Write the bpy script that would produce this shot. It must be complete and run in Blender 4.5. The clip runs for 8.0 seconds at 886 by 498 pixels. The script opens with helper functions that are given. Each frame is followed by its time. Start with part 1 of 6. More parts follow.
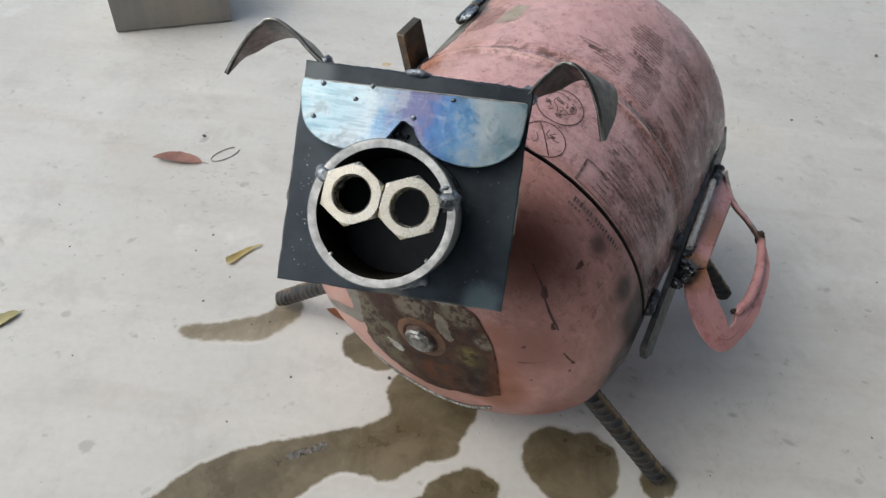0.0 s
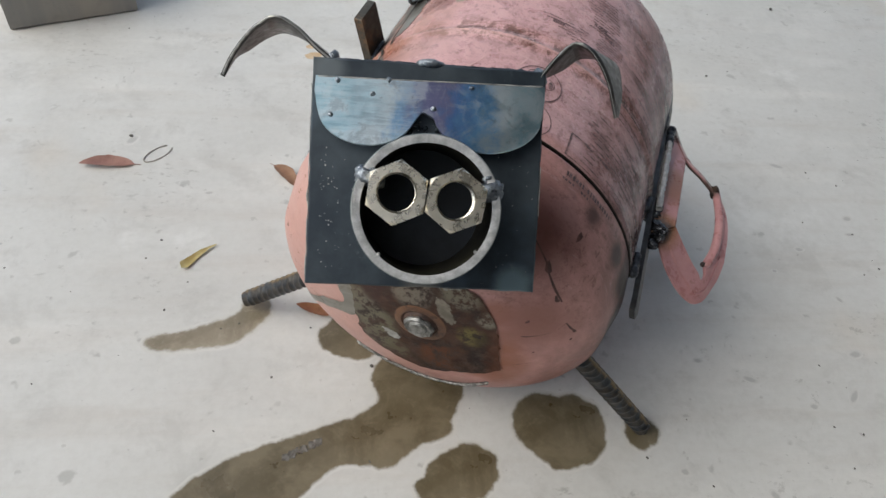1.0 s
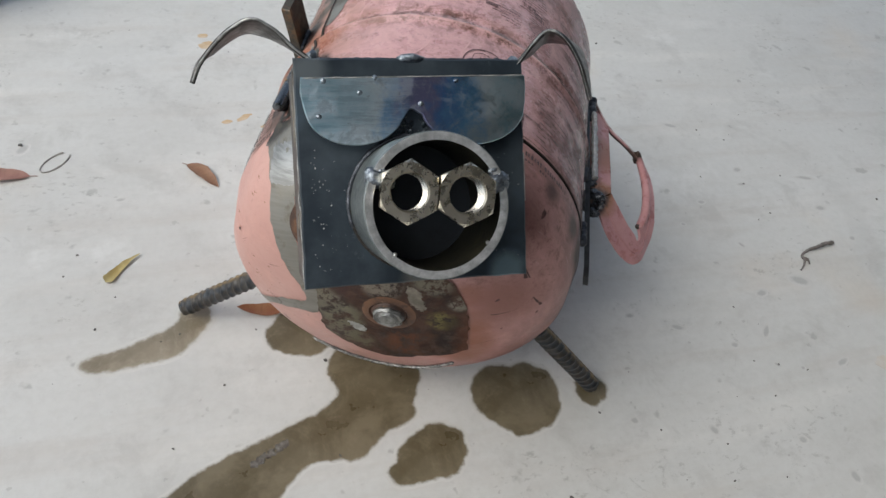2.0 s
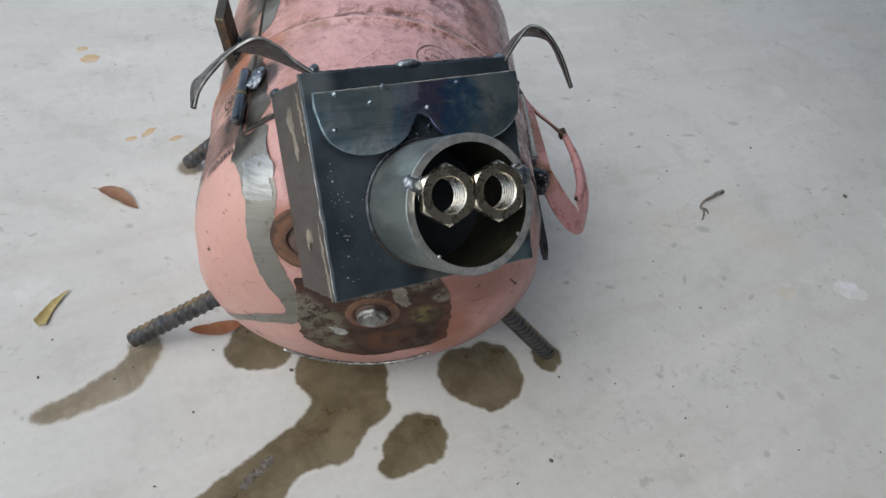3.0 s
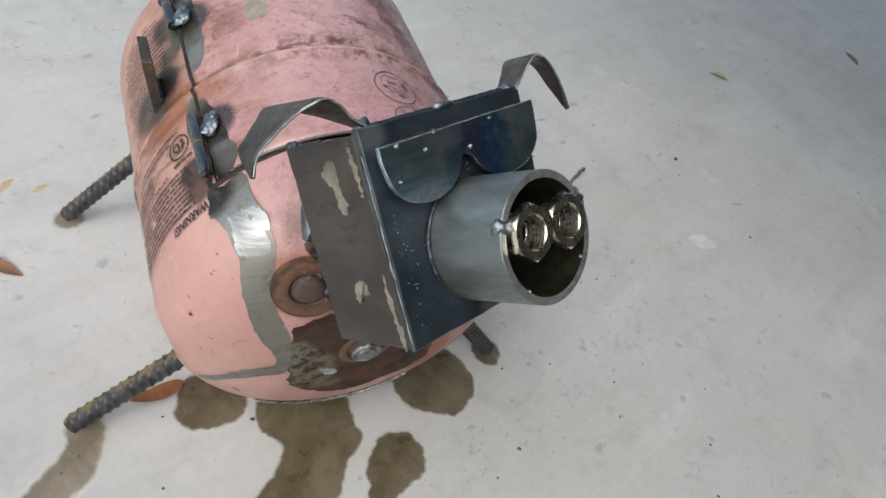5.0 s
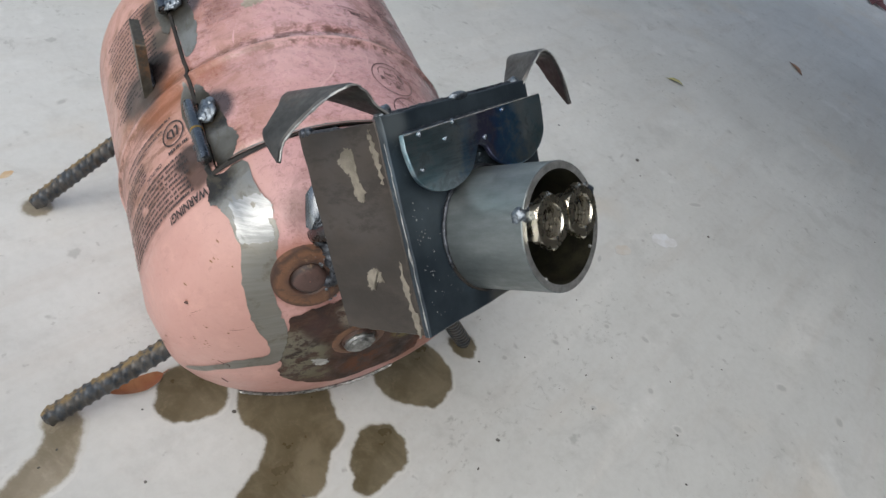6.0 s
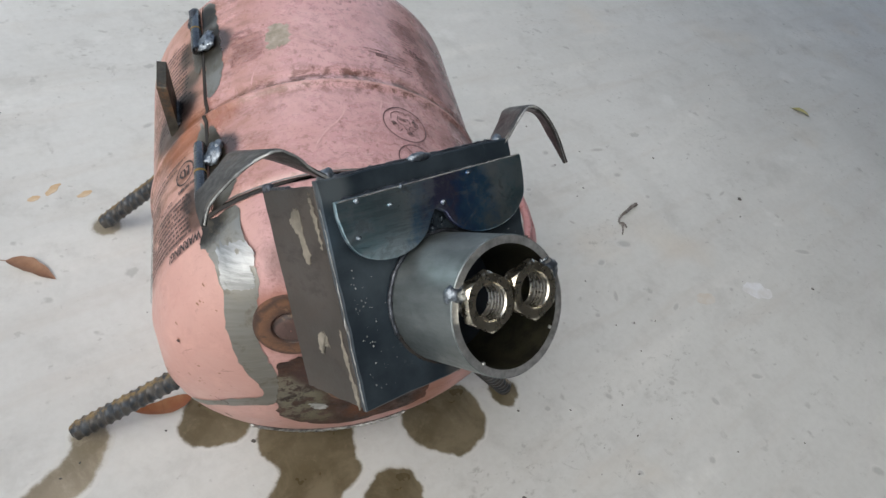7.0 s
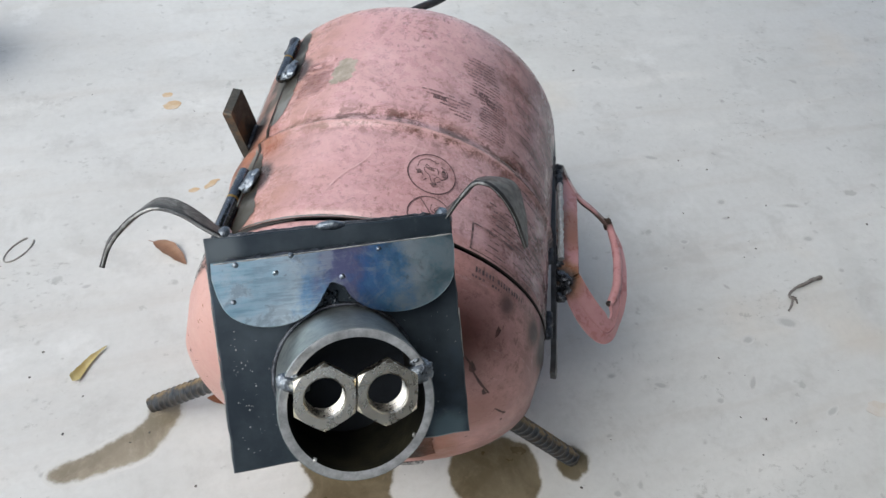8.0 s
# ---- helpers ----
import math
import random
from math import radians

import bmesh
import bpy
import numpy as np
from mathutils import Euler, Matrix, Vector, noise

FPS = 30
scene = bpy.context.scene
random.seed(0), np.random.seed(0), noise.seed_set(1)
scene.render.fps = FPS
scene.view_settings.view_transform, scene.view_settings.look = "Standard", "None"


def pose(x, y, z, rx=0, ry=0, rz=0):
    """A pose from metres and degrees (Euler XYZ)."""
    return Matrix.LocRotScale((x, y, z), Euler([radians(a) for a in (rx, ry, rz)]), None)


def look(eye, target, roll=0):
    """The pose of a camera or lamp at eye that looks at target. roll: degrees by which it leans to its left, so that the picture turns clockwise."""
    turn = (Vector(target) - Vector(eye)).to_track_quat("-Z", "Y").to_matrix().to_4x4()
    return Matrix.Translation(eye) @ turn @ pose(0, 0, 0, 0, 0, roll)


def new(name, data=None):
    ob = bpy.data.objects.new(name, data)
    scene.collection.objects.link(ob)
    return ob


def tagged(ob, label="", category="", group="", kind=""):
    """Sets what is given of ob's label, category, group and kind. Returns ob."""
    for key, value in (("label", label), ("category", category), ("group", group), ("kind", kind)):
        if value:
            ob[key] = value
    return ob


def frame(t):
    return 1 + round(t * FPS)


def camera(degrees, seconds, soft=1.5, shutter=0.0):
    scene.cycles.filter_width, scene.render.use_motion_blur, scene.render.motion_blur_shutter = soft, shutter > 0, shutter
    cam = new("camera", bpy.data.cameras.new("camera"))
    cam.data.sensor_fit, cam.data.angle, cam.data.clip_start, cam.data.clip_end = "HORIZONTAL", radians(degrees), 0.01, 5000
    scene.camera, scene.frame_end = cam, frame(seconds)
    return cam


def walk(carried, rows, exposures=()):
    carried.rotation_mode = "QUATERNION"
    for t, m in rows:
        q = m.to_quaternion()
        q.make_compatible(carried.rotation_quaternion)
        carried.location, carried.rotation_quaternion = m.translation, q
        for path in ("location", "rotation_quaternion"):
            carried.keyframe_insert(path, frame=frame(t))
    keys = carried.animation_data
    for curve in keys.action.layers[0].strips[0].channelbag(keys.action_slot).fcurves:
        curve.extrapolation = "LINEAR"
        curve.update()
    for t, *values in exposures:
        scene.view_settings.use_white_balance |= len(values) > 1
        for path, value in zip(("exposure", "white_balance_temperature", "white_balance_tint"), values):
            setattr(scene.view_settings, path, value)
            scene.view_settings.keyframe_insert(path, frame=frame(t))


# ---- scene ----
cam = camera(63.4, 8.0)
PATH = [
    (0, (0.037, 0.041, 0.517), (0.026, 1.427, -0.926), 5.2),
    (0.5, (0.003, 0.04, 0.519), (0.135, 1.394, -0.946), 6.5),
    (1, (-0.022, 0.046, 0.519), (0.246, 1.372, -0.954), 8.2),
    (2.5, (-0.109, 0.07, 0.522), (0.658, 1.197, -0.942), 15.5),
    (3, (-0.143, 0.084, 0.521), (0.777, 1.121, -0.922), 17.2),
    (3.5, (-0.165, 0.093, 0.517), (0.853, 1.046, -0.917), 19.9),
    (4, (-0.19, 0.119, 0.512), (0.941, 1.002, -0.882), 19.5),
    (4.5, (-0.211, 0.148, 0.515), (1.031, 0.922, -0.847), 20.5),
    (6, (-0.258, 0.188, 0.5), (1.176, 0.749, -0.777), 27.6),
    (6.5, (-0.231, 0.176, 0.515), (1.112, 0.856, -0.802), 25.0),
    (7, (-0.18, 0.156, 0.532), (1.01, 0.988, -0.844), 22.2),
    (7.5, (-0.112, 0.136, 0.554), (0.783, 1.155, -0.917), 16.7),
    (8, (-0.026, 0.121, 0.568), (0.534, 1.295, -0.951), 9.7),
]
walk(cam, [(t, look(eye, target, roll)) for t, eye, target, roll in PATH], [(0.0, -0.30, 6500, 5), (2.5, -0.31, 6250, 5), (3.0, -0.36, 6200, 5), (3.5, -0.27, 6300, 5), (4.5, -0.26, 6300, 5), (6.0, -0.31, 6250, 5), (6.5, -0.31, 6250, 5), (7.5, -0.21, 6350, 5), (8.0, -0.08, 6150, 5)])

# ---- world and light ----
SUN_ELEV, SUN_ROT = 50.0, 256.0
world = bpy.data.worlds.new("overcast_sky")
scene.world = world
world.use_nodes = True
wn = world.node_tree.nodes
sky = wn.new("ShaderNodeTexSky")
sky.sky_type = "NISHITA"
sky.sun_disc = False
sky.sun_elevation, sky.sun_rotation = radians(SUN_ELEV), radians(SUN_ROT)
sky.air_density, sky.dust_density, sky.ozone_density = 1.0, 4.0, 1.0
wn["Background"].inputs[1].default_value = 0.27
haze = wn.new("ShaderNodeHueSaturation")  # thin cloud greys the blue
haze.inputs["Saturation"].default_value = 0.63
world.node_tree.links.new(sky.outputs[0], haze.inputs["Color"])
world.node_tree.links.new(haze.outputs[0], wn["Background"].inputs[0])
sun_data = bpy.data.lights.new("sun", "SUN")
sun_data.energy, sun_data.angle, sun_data.color = 0.40, radians(50), (1.0, 0.905, 0.79)
sun = new("sun", sun_data)
sun_dir = Vector((-0.64, -0.16, 0.74))
sun.matrix_world = look(sun_dir * 10, (0, 0, 0))

# ---- material tools ----


class Shade:
    """A node material: add() makes a node, its inputs given by name or number."""

    def __init__(self, name):
        self.mat = bpy.data.materials.new(name)
        self.mat.use_nodes = True
        self.tree = self.mat.node_tree
        self.bsdf = self.tree.nodes["Principled BSDF"]
        self.coord = self.add("ShaderNodeTexCoord").outputs["Object"]

    def put(self, socket, value):
        if isinstance(value, bpy.types.NodeSocket):
            self.tree.links.new(value, socket)
        elif isinstance(value, (tuple, list)) and len(value) == 3 and socket.type == "RGBA":
            socket.default_value = (*value, 1)
        else:
            socket.default_value = value

    def add(self, kind, ins=None, operation="", data_type="", interpolation_type="", bands_direction=""):
        n = self.tree.nodes.new(kind)
        if operation:
            n.operation = operation
        if data_type:
            n.data_type = data_type
        if interpolation_type:
            n.interpolation_type = interpolation_type
        if bands_direction:
            n.bands_direction = bands_direction
        for k, v in (ins or {}).items():
            self.put(n.inputs[k], v)
        return n

    def map(self, scale=(1, 1, 1), turn=(0, 0, 0), shift=(0, 0, 0), at=None):
        return self.add("ShaderNodeMapping", {0: at or self.coord, 1: shift, 2: [radians(a) for a in turn], 3: scale}).outputs[0]

    def noise(self, scale, detail=4.0, rough=0.6, at=None, distort=0.0):
        return self.add("ShaderNodeTexNoise", {"Vector": at or self.coord, "Scale": scale, "Detail": detail, "Roughness": rough, "Distortion": distort}).outputs["Fac"]

    def step(self, value, low, high, a=0.0, b=1.0):
        return self.add("ShaderNodeMapRange", {0: value, 1: low, 2: high, 3: a, 4: b}, interpolation_type="SMOOTHSTEP").outputs[0]

    def calc(self, op, a, b=0.0):
        return self.add("ShaderNodeMath", {0: a, 1: b}, operation=op).outputs[0]

    def mix(self, fac, a, b):
        n = self.add("ShaderNodeMix", data_type="RGBA")
        self.put(n.inputs[0], fac), self.put(n.inputs[6], a), self.put(n.inputs[7], b)
        return n.outputs[2]

    def ramp(self, fac, stops):
        n = self.add("ShaderNodeValToRGB", {0: fac})
        e = n.color_ramp.elements
        while len(e) < len(stops):
            e.new(0.5)
        for k, (p, c) in zip(e, stops):
            k.position, k.color = p, (*c, 1)
        return n.outputs[0]

    def axis(self, i):
        return self.add("ShaderNodeSeparateXYZ", {0: self.coord}).outputs[i]

    def near(self, point, radius, soft, wobble=None):
        """1 within radius of a point, falling to 0 over soft; wobble: a noise that frays the edge."""
        dist = self.add("ShaderNodeVectorMath", {0: self.coord, 1: point}, operation="DISTANCE").outputs["Value"]
        if wobble is not None:
            dist = self.calc("ADD", dist, self.calc("MULTIPLY", self.calc("SUBTRACT", wobble, 0.5), radius * 1.2))
        return self.step(dist, radius, radius + soft, 1.0, 0.0)

    def bump(self, height, strength=0.3, dist=0.001, under=None):
        ins = {"Strength": strength, "Distance": dist, "Height": height}
        if under is not None:
            ins["Normal"] = under
        return self.add("ShaderNodeBump", ins).outputs[0]

    def done(self, colour, rough=0.5, metal=0.0, normal=None, **more):
        b = self.bsdf
        self.put(b.inputs["Base Color"], colour), self.put(b.inputs["Roughness"], rough), self.put(b.inputs["Metallic"], metal)
        if normal is not None:
            self.put(b.inputs["Normal"], normal)
        for k, v in more.items():
            self.put(b.inputs[k.replace("_", " ")], v)
        return self.mat


# ---- materials ----
R, Y_FRONT, Y_REAR, DOME_F, DOME_R, POWER = 0.1220, -0.0956, 0.1090, 0.0610, 0.0450, 2.5  # the cylinder


def paint(name, lid):
    """Chalky pink cylinder paint with grime, scorch, rust and some painted shade; object coordinates are the tank's
    own.
    """
    s = Shade(name)
    big, mid, fine = s.noise(9, 5), s.noise(45, 6, 0.7), s.noise(260, 5, 0.7)
    x, y, z = s.axis(0), s.axis(1), s.axis(2)
    # the door's pink is paler and cooler: sky sheen is mixed into its colour
    pink = s.mix(s.step(big, 0.35, 0.65), (0.525, 0.305, 0.312), (0.59, 0.37, 0.377))
    salmon = s.mix(s.step(big, 0.35, 0.65), (0.485, 0.272, 0.236), (0.52, 0.310, 0.271))
    rose = s.mix(s.step(big, 0.35, 0.65), (0.47, 0.225, 0.205), (0.52, 0.275, 0.255))
    salmon = s.mix(s.step(s.calc("ADD", x, s.calc("MULTIPLY", s.calc("SUBTRACT", big, 0.5), 0.06)), -0.03, 0.06, 0.0, 0.85), salmon, rose)
    col = pink if lid else salmon
    # how dirty: all over the door, and on the shell only beyond the ground-off strip
    if lid:
        dirty = s.calc("ADD", 0.42, s.step(s.noise(6, 3, at=s.map(shift=(2, 5, 1))), 0.38, 0.62, 0.0, 0.58))
    else:
        beyond = s.step(s.calc("ADD", x, s.calc("MULTIPLY", s.calc("SUBTRACT", mid, 0.5), 0.03)), -0.085, -0.055)
        upper = s.calc("MULTIPLY", beyond, s.step(z, 0.015, 0.06))
        col = s.mix(s.calc("MULTIPLY", s.calc("MULTIPLY", upper, s.step(x, 0.0, 0.03, 1.0, 0.0)), 0.75), salmon, pink)
        dirty = s.calc("ADD", 0.10, s.calc("MULTIPLY", upper, 0.62))
    # worn, paler chalk
    col = s.mix(s.step(mid, 0.50, 0.74, 0.0, 0.45), col, (0.64, 0.43, 0.44) if lid else (0.65, 0.385, 0.335))
    # dull brown smudges, large and small
    smudge = s.step(s.noise(30, 8, 0.8, distort=0.7), 0.48, 0.66, 0.0, 0.60)
    col = s.mix(s.calc("MULTIPLY", smudge, dirty), col, (0.185, 0.095, 0.085))
    grit = s.step(s.noise(150, 6, 0.8, distort=0.4), 0.52, 0.65, 0.0, 0.66)
    col = s.mix(s.calc("MULTIPLY", grit, dirty), col, (0.13, 0.055, 0.048))
    # soot wash, heavier on the far flank
    flank = s.step(x, 0.0, 0.10, 0.0, 0.68 if lid else 0.35)
    soot = s.calc("MULTIPLY", s.step(s.noise(24, 7, 0.76, at=s.map((1, 2.6, 1))), 0.38, 0.66), flank)
    col = s.mix(soot, col, (0.09, 0.042, 0.036))
    # grime along the girth joint
    wander = s.calc("MULTIPLY", s.calc("SUBTRACT", s.noise(20, 4), 0.5), 0.022)
    off = s.calc("ABSOLUTE", s.calc("ADD", s.calc("SUBTRACT", y, 0.003), wander))
    band = s.calc("MULTIPLY", s.step(off, 0.002, 0.018, 1.0, 0.0), s.step(s.noise(75, 9, 0.82, at=s.map((1, 1.4, 1)), distort=0.4), 0.46, 0.56))
    col = s.mix(s.calc("MULTIPLY", band, 0.92), col, (0.085, 0.038, 0.024))
    ridge = s.step(s.calc("ABSOLUTE", s.calc("ADD", y, 0.001)), 0.0006, 0.0018, 0.55, 0.0)
    col = s.mix(ridge, col, (0.66, 0.42, 0.40))
    # specks and chips
    specks = s.step(s.noise(190, 6, 0.75, at=s.map((1, 1.8, 1))), 0.585, 0.66)
    blots = s.calc("MULTIPLY", s.step(s.noise(85, 4, 0.65, at=s.map((1.6, 1, 1))), 0.63, 0.70), dirty)
    col = s.mix(s.calc("MULTIPLY", blots, 0.65), col, (0.10, 0.045, 0.042))
    col = s.mix(s.calc("MULTIPLY", s.calc("MULTIPLY", specks, s.step(s.noise(11, 4, 0.6, at=s.map(shift=(3, 1, 6))), 0.38, 0.62, 0.20, 1.0)), 0.64 if lid else 0.24), col, (0.05, 0.024, 0.022))
    flecks = s.step(s.noise(480, 3, 0.55), 0.63, 0.69)
    col = s.mix(s.calc("MULTIPLY", flecks, s.calc("MULTIPLY", dirty, 0.45)), col, (0.09, 0.045, 0.04))
    # pale scuffs
    scuff = s.step(s.noise(34, 5, 0.75, at=s.map((0.6, 6, 1), (0, 0, 35))), 0.62, 0.70)
    col = s.mix(s.calc("MULTIPLY", scuff, s.calc("MULTIPLY", dirty, 0.5)), col, (0.74, 0.54, 0.53))
    # orange wash spreading over the door from its hinges
    if lid:
        creep = s.step(s.calc("ADD", x, s.calc("MULTIPLY", s.calc("SUBTRACT", s.noise(14, 5, 0.65), 0.5), 0.09)), -0.090, -0.010, 1.0, 0.0)
        col = s.mix(s.calc("MULTIPLY", creep, s.step(mid, 0.30, 0.66, 0.30, 0.75)), col, (0.375, 0.185, 0.133))
    # rust creeping in from the hinge edge
    hinge_side = s.calc("MULTIPLY", s.step(x, -0.100 if not lid else -0.088, -0.070 if not lid else -0.040, 1.0, 0.0), s.step(y, -0.10, -0.07))
    col = s.mix(s.calc("MULTIPLY", s.calc("MULTIPLY", hinge_side, s.step(s.noise(34, 8, 0.8, distort=0.6), 0.44, 0.62)), 0.62 if lid else 0.42), col, (0.24, 0.103, 0.058))
    streaks = s.step(s.noise(40, 6, 0.75, at=s.map((1, 3, 1))), 0.50, 0.62)
    col = s.mix(s.calc("MULTIPLY", s.calc("MULTIPLY", hinge_side, streaks), 0.6), col, (0.11, 0.045, 0.02))
    # brown runs that follow the girth joint on the hinge flank
    if not lid:
        runs = s.step(s.noise(38, 7, 0.75, at=s.map((0.35, 4.0, 0.35))), 0.46, 0.60)
        belt = s.calc("MULTIPLY", s.step(s.calc("ABSOLUTE", s.calc("ADD", y, 0.004)), 0.006, 0.024, 1.0, 0.0), s.step(x, -0.090, -0.070, 1.0, 0.0))
        col = s.mix(s.calc("MULTIPLY", s.calc("MULTIPLY", runs, belt), 0.8), col, (0.105, 0.040, 0.016))
        wash = s.calc("MULTIPLY", s.step(x, -0.096, -0.080, 1.0, 0.0), s.calc("MULTIPLY", s.step(y, -0.080, -0.045), s.step(z, -0.03, 0.03)))
        col = s.mix(s.calc("MULTIPLY", wash, s.step(s.noise(22, 7, 0.75, at=s.map((0.5, 2.2, 0.5)), distort=0.5), 0.36, 0.66, 0.10, 0.55)), col, (0.25, 0.143, 0.088))
    # rust halos
    for p, r, soft in (((-0.104, -0.004, 0.064), 0.008, 0.02), ((-0.080, -0.006, 0.092), 0.005, 0.012), ((-0.048, -0.143, 0.064), 0.018, 0.014), ((0.053, -0.152, 0.008), 0.008, 0.014), ((0.058, -0.151, -0.012), 0.008, 0.017), ((0.0585, -0.149, -0.028), 0.008, 0.018), ((0.057, -0.147, -0.045), 0.006, 0.014), ((0.046, -0.151, 0.034), 0.007, 0.010), ((0.040, -0.150, -0.042), 0.004, 0.008), ((-0.1044, -0.108, 0.0613), 0.0005, 0.0011), ((-0.1008, -0.1071, 0.067), 0.0005, 0.0011), ((-0.1023, -0.1112, 0.0628), 0.0005, 0.0011), ((-0.107, -0.1293, 0.0252), 0.0005, 0.0011)):
        col = s.mix(s.calc("MULTIPLY", s.near(p, r, soft, mid), 0.6), col, (0.26, 0.085, 0.035))
    # heat scorch round welded places; the strap's list also paints shade below the strap and beside the face plate
    hinge_soot = (((-0.103, 0.026, 0.064), 0.010, 0.015, (0.022, 0.020, 0.022)), ((-0.114, 0.022, 0.044), 0.010, 0.020, (0.06, 0.05, 0.045)), ((-0.108, 0.008, 0.056), 0.006, 0.016, (0.05, 0.04, 0.035)), ((-0.098, 0.048, 0.073), 0.005, 0.014, (0.07, 0.06, 0.045)), ((-0.083, -0.036, 0.090), 0.009, 0.012, (0.014, 0.013, 0.015)), ((-0.100, -0.060, 0.070), 0.007, 0.010, (0.022, 0.016, 0.014)),
                          ((-0.097, -0.075, 0.074), 0.007, 0.012, (0.05, 0.025, 0.016)), ((-0.084, 0.066, 0.089), 0.012, 0.012, (0.014, 0.013, 0.015)), ((-0.097, 0.075, 0.075), 0.010, 0.014, (0.04, 0.03, 0.02)), ((-0.052, -0.120, 0.092), 0.006, 0.016, (0.13, 0.06, 0.05)))
    strap_soot_and_shade = (((0.117, -0.075, 0.03), 0.014, 0.020, (0.015, 0.011, 0.011)), ((0.119, -0.094, -0.006), 0.022, 0.018, (0.010, 0.008, 0.008)), ((0.121, -0.01, 0.025), 0.006, 0.016, (0.03, 0.02, 0.02)), ((0.120, 0.08, 0.025), 0.008, 0.016, (0.03, 0.02, 0.02)), ((0.05, -0.13, 0.09), 0.010, 0.036, (0.16, 0.062, 0.05)), ((0.066, -0.138, 0.030), 0.010, 0.028, (0.27, 0.115, 0.09)), ((0.1165, -0.096, 0.036), 0.008, 0.016, (0.014, 0.011, 0.011)), ((0.1060, -0.098, 0.060), 0.003, 0.012, (0.045, 0.03, 0.028)), ((0.0850, -0.099, 0.089), 0.002, 0.009, (0.10, 0.055, 0.05)))
    frayed = s.calc("ADD", s.calc("MULTIPLY", mid, 0.55), s.calc("MULTIPLY", s.noise(130, 6, 0.75), 0.45))
    for p, r, soft, c in hinge_soot:
        col = s.mix(s.calc("MULTIPLY", s.near(p, r, soft * 0.65, frayed), 0.9), col, c)
    for p, r, soft, c in strap_soot_and_shade:
        col = s.mix(s.calc("MULTIPLY", s.near(p, r, soft, mid), 0.9), col, c)
    rough = s.step(mid, 0.3, 0.8, 0.20, 0.46) if lid else s.step(mid, 0.3, 0.8, 0.32, 0.58)
    n = s.bump(fine, 0.12, 0.0006)
    n = s.bump(s.noise(26, 4, 0.6), 0.34, 0.004, n)
    return s.done(col, rough, 0.0, n, Specular_IOR_Level=0.6 if lid else 0.42)


def steel(name, dark, light, rough=(0.3, 0.55), metal=0.9, scale=60, streak=(1, 1, 1), rust=0.0, bump=0.25):
    """Steel of two tones, with optional rust blooms."""
    s = Shade(name)
    n1, n2 = s.noise(scale, 6, 0.7, at=s.map(streak)), s.noise(scale * 5, 4, 0.6)
    col = s.mix(s.step(n1, 0.3, 0.7), dark, light)
    if rust:
        m = s.calc("MULTIPLY", s.step(s.noise(scale * 0.7, 6, 0.75), 0.52, 0.64), rust)
        col = s.mix(m, col, s.mix(n2, (0.22, 0.085, 0.03), (0.40, 0.20, 0.06)))
        met = s.calc("SUBTRACT", metal, s.calc("MULTIPLY", m, metal))
    else:
        met = metal
    return s.done(col, s.step(n2, 0.3, 0.7, *rough), met, s.bump(n2, bump, 0.0006))


